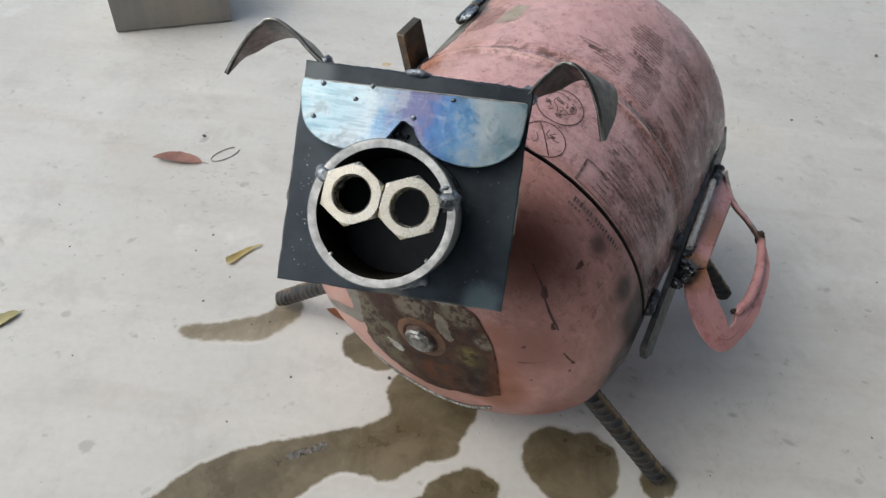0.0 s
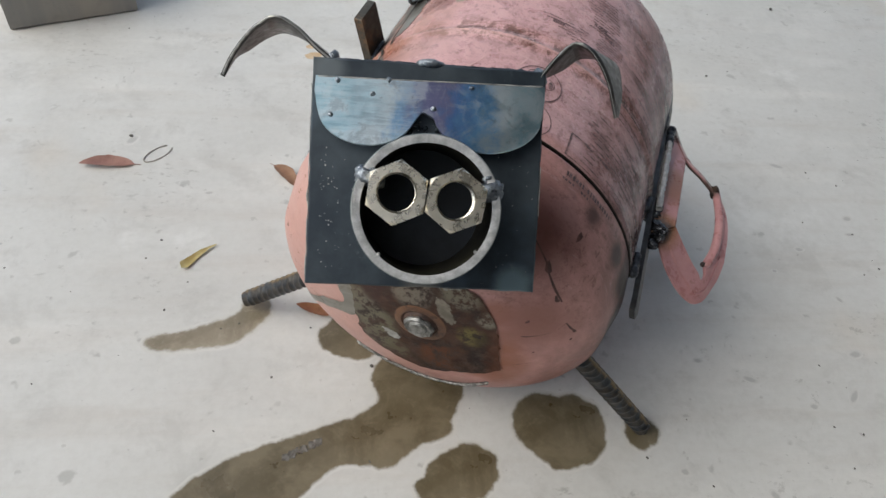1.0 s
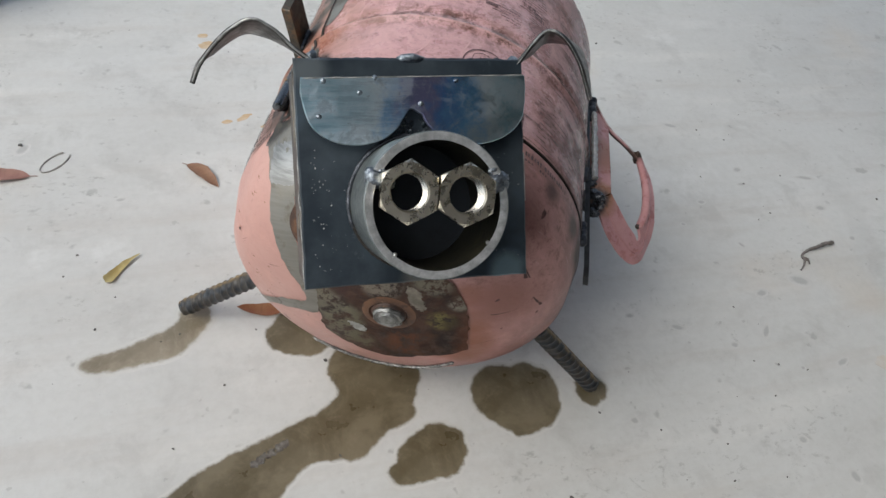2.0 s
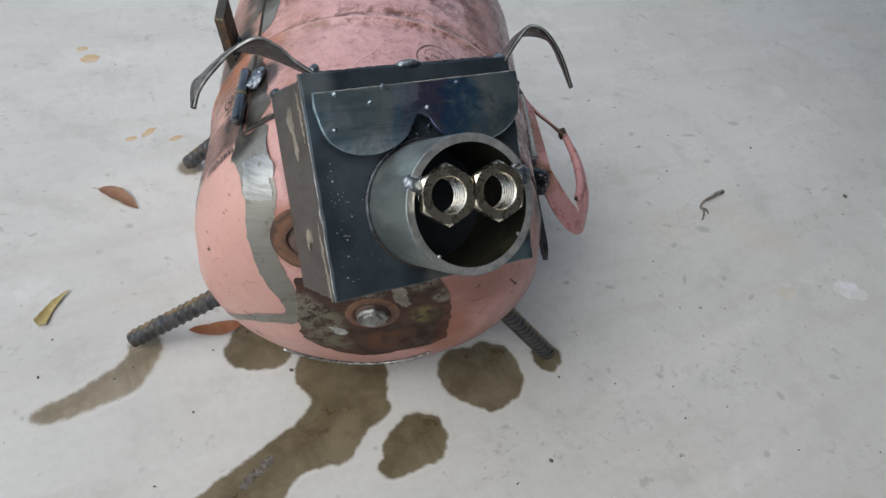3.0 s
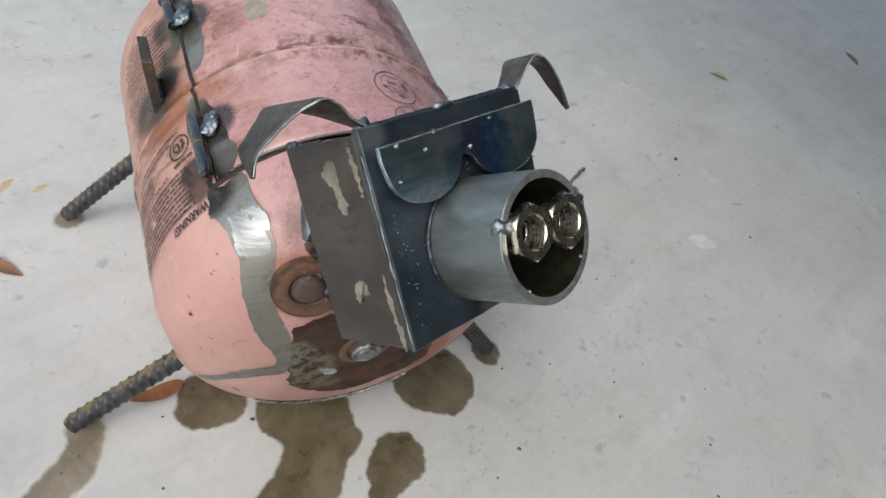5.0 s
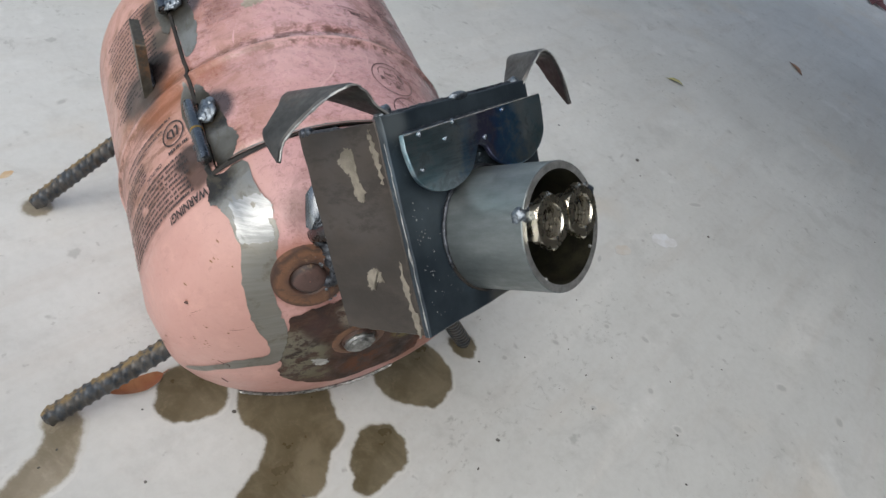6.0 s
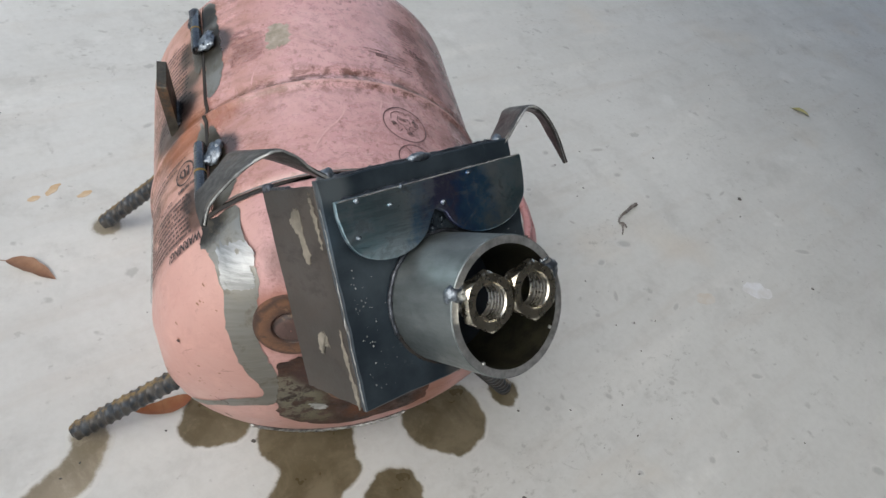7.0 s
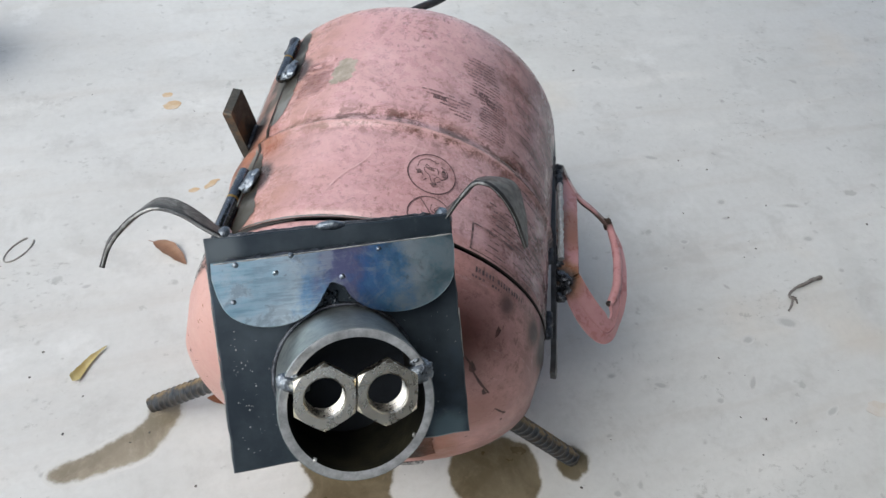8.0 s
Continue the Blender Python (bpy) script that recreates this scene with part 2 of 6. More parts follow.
def heat_tint():
    """Heat-tinted plate, sanded along its length on one lid and in arcs on the other."""
    s = Shade("heat_tinted_steel")
    x, y = s.axis(0), s.axis(1)
    wob = s.calc("MULTIPLY", s.calc("SUBTRACT", s.noise(45, 5, 0.7), 0.5), 0.045)
    f = s.add("ShaderNodeMapRange", {0: s.calc("ADD", x, wob), 1: -0.052, 2: 0.052}).outputs[0]
    col = s.ramp(f, [(0.0, (0.25, 0.40, 0.46)), (0.16, (0.40, 0.56, 0.62)), (0.32, (0.62, 0.72, 0.76)), (0.39, (0.28, 0.46, 0.66)), (0.47, (0.23, 0.24, 0.41)), (0.56, (0.25, 0.25, 0.43)), (0.62, (0.14, 0.27, 0.57)), (0.71, (0.19, 0.40, 0.66)), (0.80, (0.48, 0.58, 0.62)), (0.88, (0.32, 0.49, 0.56)), (1.0, (0.25, 0.37, 0.42))])
    # sanding marks
    along = s.noise(420, 5, 0.7, at=s.map((0.12, 1, 1), (0, 0, 7)))
    dx, dy = s.calc("SUBTRACT", x, 0.0315), s.calc("SUBTRACT", y, 0.0350)
    r = s.calc("SQRT", s.calc("ADD", s.calc("MULTIPLY", dx, dx), s.calc("MULTIPLY", dy, dy)))
    r = s.calc("ADD", r, s.calc("MULTIPLY", s.noise(70, 5, 0.7), 0.012))
    turn = s.calc("ARCTAN2", dy, dx)
    arcs = s.noise(380, 5, 0.7, at=s.add("ShaderNodeCombineXYZ", {0: r, 1: s.calc("MULTIPLY", turn, 0.0016), 2: 0.3}).outputs[0])
    chatter = s.noise(520, 3, 0.6, at=s.add("ShaderNodeCombineXYZ", {0: s.calc("MULTIPLY", r, 0.16), 1: s.calc("MULTIPLY", turn, 0.022), 2: 0.7}).outputs[0])
    arcs = s.calc("ADD", 0.20, s.calc("ADD", s.calc("MULTIPLY", arcs, 0.48), s.calc("MULTIPLY", chatter, 0.12)))
    half = s.step(s.calc("ADD", x, wob), -0.006, 0.008)
    brush = s.calc("ADD", s.calc("MULTIPLY", along, s.calc("SUBTRACT", 1.0, half)), s.calc("MULTIPLY", arcs, half))
    col = s.mix(s.step(brush, 0.50, 0.60, 0, 0.32), col, (0.60, 0.67, 0.71))
    col = s.mix(s.step(brush, 0.49, 0.40, 0, 0.26), col, (0.12, 0.17, 0.24))
    mott = s.step(s.noise(75, 6, 0.7, at=s.map((0.7, 1, 1), (0, 0, 10)), distort=0.6), 0.46, 0.60)
    col = s.mix(s.calc("MULTIPLY", mott, 0.5), col, (0.50, 0.55, 0.58))
    scale = s.step(s.noise(60, 6, 0.75, distort=0.5), 0.54, 0.62)
    col = s.mix(s.calc("MULTIPLY", scale, 0.40), col, (0.17, 0.19, 0.23))
    n = s.bump(brush, 0.28, 0.0006)
    n = s.bump(s.noise(60, 4), 0.17, 0.0014, n)
    return s.done(col, s.step(mott, 0, 1, 0.31, 0.38), 1.0, n)


def mill_plate():
    s = Shade("mill_scale_plate")
    n1, n2 = s.noise(28, 6, 0.65), s.noise(300, 4, 0.6)
    col = s.mix(s.step(n1, 0.35, 0.7), (0.022, 0.031, 0.041), (0.048, 0.063, 0.076))
    tint = s.step(s.noise(14, 4), 0.55, 0.72)
    col = s.mix(s.calc("MULTIPLY", tint, 0.5), col, (0.06, 0.10, 0.14))
    col = s.mix(s.calc("MULTIPLY", s.step(s.noise(90, 6, 0.75), 0.60, 0.72), 0.4), col, (0.17, 0.19, 0.20))
    fray = s.noise(120, 5, 0.7)
    for p, r, soft, c in (((0.043, -0.047, 0.0), 0.004, 0.008, (0.17, 0.24, 0.27)), ((-0.046, 0.047, 0.0), 0.003, 0.008, (0.13, 0.15, 0.16)), ((0.0, -0.048, 0.0), 0.004, 0.007, (0.14, 0.14, 0.13))):
        col = s.mix(s.calc("MULTIPLY", s.near(p, r, soft, fray), 0.75), col, c)
    return s.done(col, s.step(n1, 0.3, 0.7, 0.30, 0.48), 0.35, s.bump(n2, 0.12, 0.0005))


def side_plate():
    s = Shade("weathered_plate")
    n1 = s.noise(40, 6, 0.7, at=s.map((1, 0.35, 1)))
    col = s.mix(s.step(n1, 0.35, 0.7), (0.036, 0.030, 0.025), (0.078, 0.064, 0.054))
    bluish = s.step(s.noise(16, 3), 0.5, 0.65)
    col = s.mix(s.calc("MULTIPLY", bluish, 0.35), col, (0.086, 0.079, 0.076))
    col = s.mix(s.step(s.noise(70, 7, 0.75, at=s.map((1, 0.4, 1))), 0.52, 0.66, 0, 0.55), col, (0.024, 0.019, 0.016))
    return s.done(col, s.step(n1, 0.3, 0.7, 0.38, 0.6), 0.3, s.bump(s.noise(320, 3), 0.15, 0.0005))


def burnt():
    """Burnt paint on the dome: purple-brown scale, olive and grey residue, rust at the rim; coordinates are the tank's own."""
    s = Shade("burnt_rusty_steel")
    n1, n2, n3 = s.noise(38, 6, 0.7, distort=0.5), s.noise(110, 7, 0.78), s.noise(55, 6, 0.7, distort=0.8)
    col = s.mix(s.step(n1, 0.36, 0.64), (0.022, 0.013, 0.011), (0.068, 0.033, 0.022))
    col = s.mix(s.step(n2, 0.52, 0.66, 0, 0.4), col, (0.125, 0.07, 0.042))
    for x, z, r, soft, c in ((-0.040, -0.004, 0.011, 0.010, (0.165, 0.152, 0.12)), (-0.034, -0.030, 0.012, 0.008, (0.155, 0.14, 0.105)), (-0.030, -0.012, 0.010, 0.010, (0.15, 0.138, 0.095)), (-0.018, -0.042, 0.008, 0.008, (0.13, 0.115, 0.075)), (-0.046, 0.010, 0.006, 0.008, (0.17, 0.155, 0.115)), (-0.010, 0.036, 0.010, 0.010, (0.23, 0.20, 0.16)), (0.024, 0.046, 0.008, 0.010, (0.22, 0.20, 0.15)),
                             (0.036, 0.006, 0.006, 0.008, (0.20, 0.17, 0.06)), (0.043, 0.028, 0.004, 0.006, (0.26, 0.24, 0.19)), (-0.031, 0.022, 0.009, 0.006, (0.055, 0.030, 0.027)), (0.020, -0.030, 0.012, 0.012, (0.12, 0.045, 0.022)), (0.050, -0.018, 0.012, 0.008, (0.014, 0.010, 0.009)), (0.040, -0.032, 0.012, 0.010, (0.020, 0.012, 0.010)), (0.048, 0.004, 0.008, 0.008, (0.03, 0.018, 0.014))):
        y = Y_FRONT - DOME_F * (1 - (math.hypot(x, z) / R) ** POWER) ** (1 / POWER)
        col = s.mix(s.calc("MULTIPLY", s.calc("MULTIPLY", s.near((x, y, z), r, soft, n3), 0.8), s.step(n2, 0.44, 0.54, 0.0, 1.0)), col, c)
    lip = s.step(s.calc("ADD", s.axis(0), s.calc("MULTIPLY", s.calc("SUBTRACT", n3, 0.5), 0.02)), 0.044, 0.056)
    col = s.mix(s.calc("MULTIPLY", lip, 0.45), col, (0.16, 0.05, 0.02))
    shine = s.step(n2, 0.67, 0.72)
    col = s.mix(s.calc("MULTIPLY", shine, 0.7), col, (0.34, 0.31, 0.26))
    return s.done(col, s.step(n2, 0.3, 0.7, 0.5, 0.8), s.calc("MULTIPLY", shine, 0.6), s.bump(n2, 0.45, 0.0012), Specular_IOR_Level=0.3)


def ringed_rust():
    """Concentric heat rings round the capped valve holes; the object's z runs along the cap."""
    s = Shade("heat_ringed_rust")
    r = s.add("ShaderNodeVectorMath", {0: s.map((1, 1, 0))}, operation="LENGTH").outputs["Value"]
    r = s.calc("ADD", r, s.calc("MULTIPLY", s.calc("SUBTRACT", s.noise(90, 4), 0.5), 0.009))
    f = s.add("ShaderNodeMapRange", {0: r, 1: 0.0, 2: 0.024}).outputs[0]
    col = s.ramp(f, [(0.0, (0.085, 0.052, 0.046)), (0.34, (0.095, 0.055, 0.047)), (0.42, (0.03, 0.02, 0.018)), (0.50, (0.09, 0.045, 0.03)), (0.62, (0.13, 0.066, 0.038)), (0.76, (0.165, 0.082, 0.044)), (0.86, (0.06, 0.034, 0.025)), (0.93, (0.17, 0.083, 0.046)), (1.0, (0.09, 0.05, 0.037))])
    col = s.mix(s.step(s.noise(75, 7, 0.75, distort=0.8), 0.48, 0.62, 0, 0.75), col, (0.055, 0.032, 0.026))
    col = s.mix(s.step(s.noise(50, 5, 0.7), 0.60, 0.68, 0, 0.5), col, (0.25, 0.17, 0.10))
    return s.done(col, 0.55, 0.15, s.bump(s.noise(140, 5, 0.7), 0.6, 0.001))


def bare_metal():
    s = Shade("ground_bare_steel")
    brush = s.noise(60, 4, 0.6, at=s.map((0.5, 0.5, 6), at=s.map(turn=(0, 24, 0))))
    col = s.mix(s.step(brush, 0.35, 0.65), (0.275, 0.265, 0.24), (0.315, 0.305, 0.28))
    col = s.mix(s.step(s.noise(30, 5), 0.5, 0.7, 0, 0.5), col, (0.33, 0.30, 0.25))
    fray = s.noise(80, 6, 0.75)
    for p, r in (((-0.084, 0.068, 0.089), 0.013), ((-0.083, -0.036, 0.090), 0.013), ((-0.100, -0.062, 0.070), 0.008), ((-0.092, -0.086, 0.080), 0.010), ((-0.088, 0.100, 0.085), 0.008)):
        col = s.mix(s.calc("MULTIPLY", s.near(p, r, 0.010, fray), 0.9), col, (0.022, 0.020, 0.020))
    col = s.mix(s.step(s.noise(55, 6, 0.75, distort=0.6), 0.50, 0.62, 0, 0.45), col, (0.15, 0.125, 0.085))
    for p, r in (((-0.090, 0.055, 0.082), 0.010), ((-0.090, -0.030, 0.083), 0.010), ((-0.080, -0.070, 0.092), 0.006)):
        col = s.mix(s.calc("MULTIPLY", s.near(p, r, 0.014, fray), 0.6), col, (0.075, 0.062, 0.042))
    return s.done(col, 0.46, 0.85, s.bump(brush, 0.05, 0.0005))


def fresh_metal():
    s = Shade("fresh_ground_steel")
    w = s.step(s.noise(10, 4, 0.65, at=s.map((5, 5, 60), at=s.map(turn=(0, 24, 0)))), 0.34, 0.64)
    col = s.mix(w, (0.29, 0.29, 0.285), (0.43, 0.43, 0.425))
    col = s.mix(s.step(s.noise(40, 5), 0.4, 0.7, 0, 0.5), col, (0.46, 0.45, 0.43))
    return s.done(col, 0.42, 1.0, s.bump(w, 0.12, 0.0005))


def concrete():
    s = Shade("brushed_concrete")
    big, mid, fine = s.noise(1.6, 5, 0.6), s.noise(9, 6, 0.65), s.noise(120, 6, 0.7)
    col = s.mix(s.step(big, 0.3, 0.7), (0.535, 0.535, 0.518), (0.60, 0.602, 0.59))
    streak = s.noise(7, 5, 0.65, at=s.map((0.5, 4.0, 1), (0, 0, 22)))
    col = s.mix(s.step(streak, 0.48, 0.72, 0, 0.40), col, (0.47, 0.44, 0.405))
    pale = s.noise(5, 5, 0.6, at=s.map((0.6, 3.0, 1), (0, 0, 22), (3, 1, 0)))
    col = s.mix(s.step(pale, 0.50, 0.72, 0, 0.36), col, (0.70, 0.685, 0.655))
    cloud = s.step(s.noise(3.6, 6, 0.62, distort=0.8, at=s.map(shift=(6, 4, 2))), 0.42, 0.62)
    col = s.mix(s.calc("MULTIPLY", cloud, 0.30), col, (0.44, 0.44, 0.425))
    blot = s.noise(13, 7, 0.72, distort=0.5)
    where = s.step(s.noise(2.2, 3, at=s.map(shift=(5, 2, 0))), 0.42, 0.6)
    col = s.mix(s.calc("MULTIPLY", s.step(blot, 0.55, 0.72), s.calc("MULTIPLY", where, 0.5)), col, (0.34, 0.335, 0.32))
    smear = s.noise(30, 6, 0.75, distort=1.2)
    col = s.mix(s.calc("MULTIPLY", s.step(smear, 0.60, 0.70), s.calc("MULTIPLY", where, 0.5)), col, (0.27, 0.265, 0.25))
    patchy = s.step(s.noise(7, 4, 0.6, at=s.map(shift=(4, 8, 0))), 0.54, 0.64)
    flecks = s.step(s.noise(95, 5, 0.7, at=s.map((1, 1.6, 1), (0, 0, 30))), 0.55, 0.66)
    col = s.mix(s.calc("MULTIPLY", flecks, s.calc("MULTIPLY", patchy, 0.6)), col, (0.29, 0.285, 0.27))
    lime = s.step(s.noise(8, 5, 0.65, at=s.map(shift=(9, 1, 0))), 0.60, 0.70)
    col = s.mix(s.calc("MULTIPLY", lime, 0.4), col, (0.70, 0.70, 0.69))
    soft = s.step(s.noise(17, 6, 0.7, distort=0.3, at=s.map(shift=(7, 3, 0))), 0.50, 0.70)
    col = s.mix(s.calc("MULTIPLY", soft, 0.34), col, (0.36, 0.355, 0.34))
    dot = s.step(s.noise(42, 3, 0.5, at=s.map(shift=(1, 9, 0))), 0.66, 0.74)
    col = s.mix(s.calc("MULTIPLY", dot, 0.5), col, (0.27, 0.265, 0.255))
    warm = s.step(s.noise(4.0, 3), 0.56, 0.72, 0, 0.28)
    col = s.mix(warm, col, (0.56, 0.47, 0.36))
    grain = s.step(fine, 0.35, 0.7)
    col = s.mix(s.calc("MULTIPLY", grain, 0.14), col, (0.33, 0.32, 0.30))
    pits = s.step(s.noise(75, 3, 0.55), 0.665, 0.72)
    col = s.mix(s.calc("MULTIPLY", pits, 0.35), col, (0.25, 0.245, 0.23))
    n = s.bump(fine, 0.14, 0.001)
    n = s.bump(streak, 0.14, 0.003, n)
    n = s.bump(pits, 0.2, -0.001, n)
    return s.done(col, s.step(mid, 0.3, 0.7, 0.50, 0.72), 0.0, n)


def wet(name, dark, mid, pale, shine, feather=False):
    """Brown water soaked into the slab; feather: dries out by the mesh's own "wet" values."""
    s = Shade(name)
    n1, n2 = s.noise(16, 5, 0.6), s.noise(150, 5, 0.7)
    col = s.mix(s.step(n1, 0.35, 0.7), dark, mid)
    col = s.mix(s.step(n2, 0.5, 0.75, 0, 0.3), col, pale)
    col = s.mix(s.step(s.noise(40, 7, 0.75, distort=0.4), 0.54, 0.68, 0, 0.55), col, pale)
    # lighter blotches paint the water's reflection into the stain
    col = s.mix(s.step(s.noise(24, 6, 0.7, distort=0.5, at=s.map(shift=(3, 5, 1))), 0.42, 0.64, 0, 0.6), col, [c * 1.25 + 0.018 for c in mid])
    n = s.bump(n2, 0.12, 0.0008)
    if not feather:
        return s.done(col, s.step(n1, 0.3, 0.7, *shine), 0.0, n)
    soak = s.add("ShaderNodeAttribute")
    soak.attribute_name = "wet"
    ragged = s.calc("ADD", soak.outputs["Fac"], s.calc("MULTIPLY", s.calc("SUBTRACT", s.noise(170, 5, 0.7), 0.5), 0.7))
    soaked = s.step(ragged, 0.18, 0.66)
    dry = s.mix(s.step(s.noise(9, 6, 0.65), 0.3, 0.7), (0.50, 0.495, 0.47), (0.58, 0.575, 0.555))
    return s.done(s.mix(soaked, dry, col), s.step(soaked, 0.0, 1.0, 0.62, 0.42), 0.0, n)


def leaf_mat(name, a, b):
    s = Shade(name)
    vein = s.noise(300, 4, 0.7, at=s.map((1, 0.2, 1)))
    col = s.mix(s.step(s.noise(55, 5), 0.35, 0.7), a, b)
    col = s.mix(s.step(vein, 0.5, 0.75, 0, 0.3), col, [c * 0.5 for c in a])
    return s.done(col, 0.55, 0.0, s.bump(vein, 0.3, 0.0004))


def plain(name, a, b, scale=40, rough=0.7, metal=0.0):
    s = Shade(name)
    n = s.noise(scale, 5, 0.65)
    return s.done(s.mix(s.step(n, 0.3, 0.7), a, b), rough, metal, s.bump(s.noise(scale * 6, 4), 0.2, 0.0008))


def ink():
    """Black print, worn through in places so that the words break up."""
    s = Shade("worn_black_print")
    n = s.noise(420, 4, 0.7)
    return s.done(s.mix(s.step(n, 0.60, 0.78), (0.026, 0.020, 0.020), (0.27, 0.14, 0.13)), 0.6)


def faint_ink():
    """Black print rubbed almost away."""
    s = Shade("rubbed_print")
    n = s.noise(260, 5, 0.75)
    return s.done(s.mix(s.step(n, 0.44, 0.64), (0.075, 0.05, 0.05), (0.36, 0.21, 0.205)), 0.5)


def rebar_mat():
    s = Shade("blackened_rebar")
    n1, n2 = s.noise(70, 5, 0.7), s.noise(240, 4, 0.6)
    col = s.mix(s.step(n1, 0.35, 0.65), (0.020, 0.025, 0.033), (0.055, 0.064, 0.076))
    side = s.step(s.axis(1), -0.0005, 0.0028, 1.0, 0.15)
    rust = s.calc("MULTIPLY", s.step(s.noise(110, 5, 0.75), 0.40, 0.56), side)
    col = s.mix(s.calc("MULTIPLY", rust, 0.8), col, s.mix(n2, (0.22, 0.135, 0.05), (0.36, 0.25, 0.105)))
    return s.done(col, 0.42, 0.45, s.bump(n2, 0.3, 0.0006))


PAINT_LID, PAINT_SHELL = paint("pink_paint_door", True), paint("pink_paint_shell", False)


def handle_paint():
    """Glossier pink, burnt brown and rusty where it was welded."""
    s = Shade("pink_paint_handle")
    n1, n2 = s.noise(70, 6, 0.7), s.noise(320, 4, 0.6)
    col = s.mix(s.step(n1, 0.3, 0.7), (0.43, 0.205, 0.21), (0.52, 0.28, 0.285))
    col = s.mix(s.step(s.noise(120, 5, 0.75), 0.60, 0.70, 0, 0.6), col, (0.22, 0.085, 0.07))
    for p, r, soft, c in (((0.138, 0.030, 0.006), 0.010, 0.022, (0.27, 0.115, 0.07)), ((0.134, -0.020, 0.008), 0.010, 0.014, (0.26, 0.12, 0.045)), ((0.131, 0.098, 0.004), 0.008, 0.014, (0.07, 0.045, 0.035)), ((0.173, 0.0590, -0.0110), 0.006, 0.007, (0.06, 0.035, 0.025)), ((0.133, -0.022, 0.008), 0.009, 0.006, (0.03, 0.025, 0.022)), ((0.1835, 0.010, -0.0115), 0.0006, 0.0012, (0.05, 0.03, 0.025)), ((0.1835, -0.004, -0.0125), 0.0006, 0.0012, (0.05, 0.03, 0.025))):
        col = s.mix(s.calc("MULTIPLY", s.near(p, r, soft, n1), 0.9), col, c)
    return s.done(col, s.step(n1, 0.3, 0.7, 0.22, 0.40), 0.0, s.bump(n2, 0.15, 0.0006), Specular_IOR_Level=0.6)


PAINT_HANDLE = handle_paint()
PLATE, SIDE, TINT = mill_plate(), side_plate(), heat_tint()
PIPE = steel("galvanised_pipe", (0.135, 0.155, 0.158), (0.27, 0.295, 0.295), (0.38, 0.55), 0.75, 45, (1, 1, 0.3))
# near-black rust: the shade inside the pipe is put into this colour
PIPE_IN = plain("rusty_shaded_bore", (0.009, 0.009, 0.007), (0.040, 0.037, 0.022), 110, 0.5, 0.4)
RIM = steel("cut_pipe_rim", (0.34, 0.345, 0.34), (0.64, 0.645, 0.64), (0.30, 0.55), 0.85, 150, bump=0.35)
NUT = steel("zinc_nut", (0.66, 0.60, 0.48), (0.80, 0.74, 0.61), (0.22, 0.34), 1.0, 45, bump=0.03)
THREAD = steel("oily_thread", (0.58, 0.55, 0.48), (0.72, 0.69, 0.62), (0.22, 0.34), 1.0, 60, bump=0.0)
BEAD = steel("weld_bead", (0.10, 0.115, 0.14), (0.38, 0.42, 0.46), (0.26, 0.46), 0.95, 220, bump=0.6)
SEAM = steel("ground_seam_bead", (0.02, 0.02, 0.02), (0.42, 0.42, 0.41), (0.3, 0.5), 0.8, 260, bump=0.5)
DARKBEAD = steel("dark_weld_bead", (0.03, 0.032, 0.038), (0.13, 0.14, 0.16), (0.25, 0.5), 0.8, 200, bump=0.6)
EAR = steel("ear_strip_steel", (0.040, 0.040, 0.040), (0.098, 0.096, 0.093), (0.30, 0.5), 0.7, 55, rust=0.08)
STRAP = steel("scorched_flat_bar", (0.030, 0.031, 0.034), (0.085, 0.088, 0.093), (0.35, 0.55), 0.7, 50, rust=0.3)
HINGE = steel("oiled_hinge_steel", (0.105, 0.112, 0.120), (0.21, 0.22, 0.235), (0.18, 0.30), 1.0, 70, bump=0.05)
BRASS = steel("brass_washer", (0.42, 0.24, 0.06), (0.60, 0.40, 0.13), (0.3, 0.45), 1.0, 90)
BRIGHT_SEAM = steel("ground_bright_seam", (0.42, 0.42, 0.41), (0.72, 0.72, 0.71), (0.38, 0.6), 0.55, 150, bump=0.35)
BLACKWELD = steel("black_weld_mass", (0.016, 0.017, 0.020), (0.14, 0.15, 0.17), (0.10, 0.30), 0.7, 160, bump=0.6)
SCALE = steel("brown_burnt_scale", (0.028, 0.019, 0.015), (0.075, 0.050, 0.038), (0.4, 0.6), 0.4, 120, bump=0.5)
TABMAT = steel("rusty_tab_steel", (0.055, 0.051, 0.043), (0.14, 0.128, 0.105), (0.4, 0.6), 0.6, 50, rust=0.35)
PLUG = steel("ground_weld_plug", (0.13, 0.13, 0.125), (0.40, 0.40, 0.39), (0.32, 0.5), 0.85, 150, bump=0.5)
EDGE = steel("bright_cut_edge", (0.20, 0.20, 0.195), (0.50, 0.50, 0.485), (0.35, 0.6), 0.6, 120)
BURNT, RINGED, BARE, FRESH = burnt(), ringed_rust(), bare_metal(), fresh_metal()
CONCRETE, INK, REBAR = concrete(), ink(), rebar_mat()
WET_LOOK = ((0.094, 0.076, 0.043), (0.150, 0.124, 0.078), (0.215, 0.180, 0.125), (0.24, 0.48))
DAMP_LOOK = ((0.18, 0.152, 0.105), (0.265, 0.228, 0.17), (0.34, 0.30, 0.24), (0.38, 0.6))
WET, WET_EDGE = wet("wet_brown_stain", *WET_LOOK), wet("wet_brown_stain_edge", *WET_LOOK, True)
DAMP, DAMP_EDGE = wet("drying_grey_stain", *DAMP_LOOK), wet("drying_grey_stain_edge", *DAMP_LOOK, True)
FAINT = faint_ink()
LID_INK = plain("soft_black_print", (0.055, 0.032, 0.034), (0.17, 0.095, 0.095), 300, 0.55)
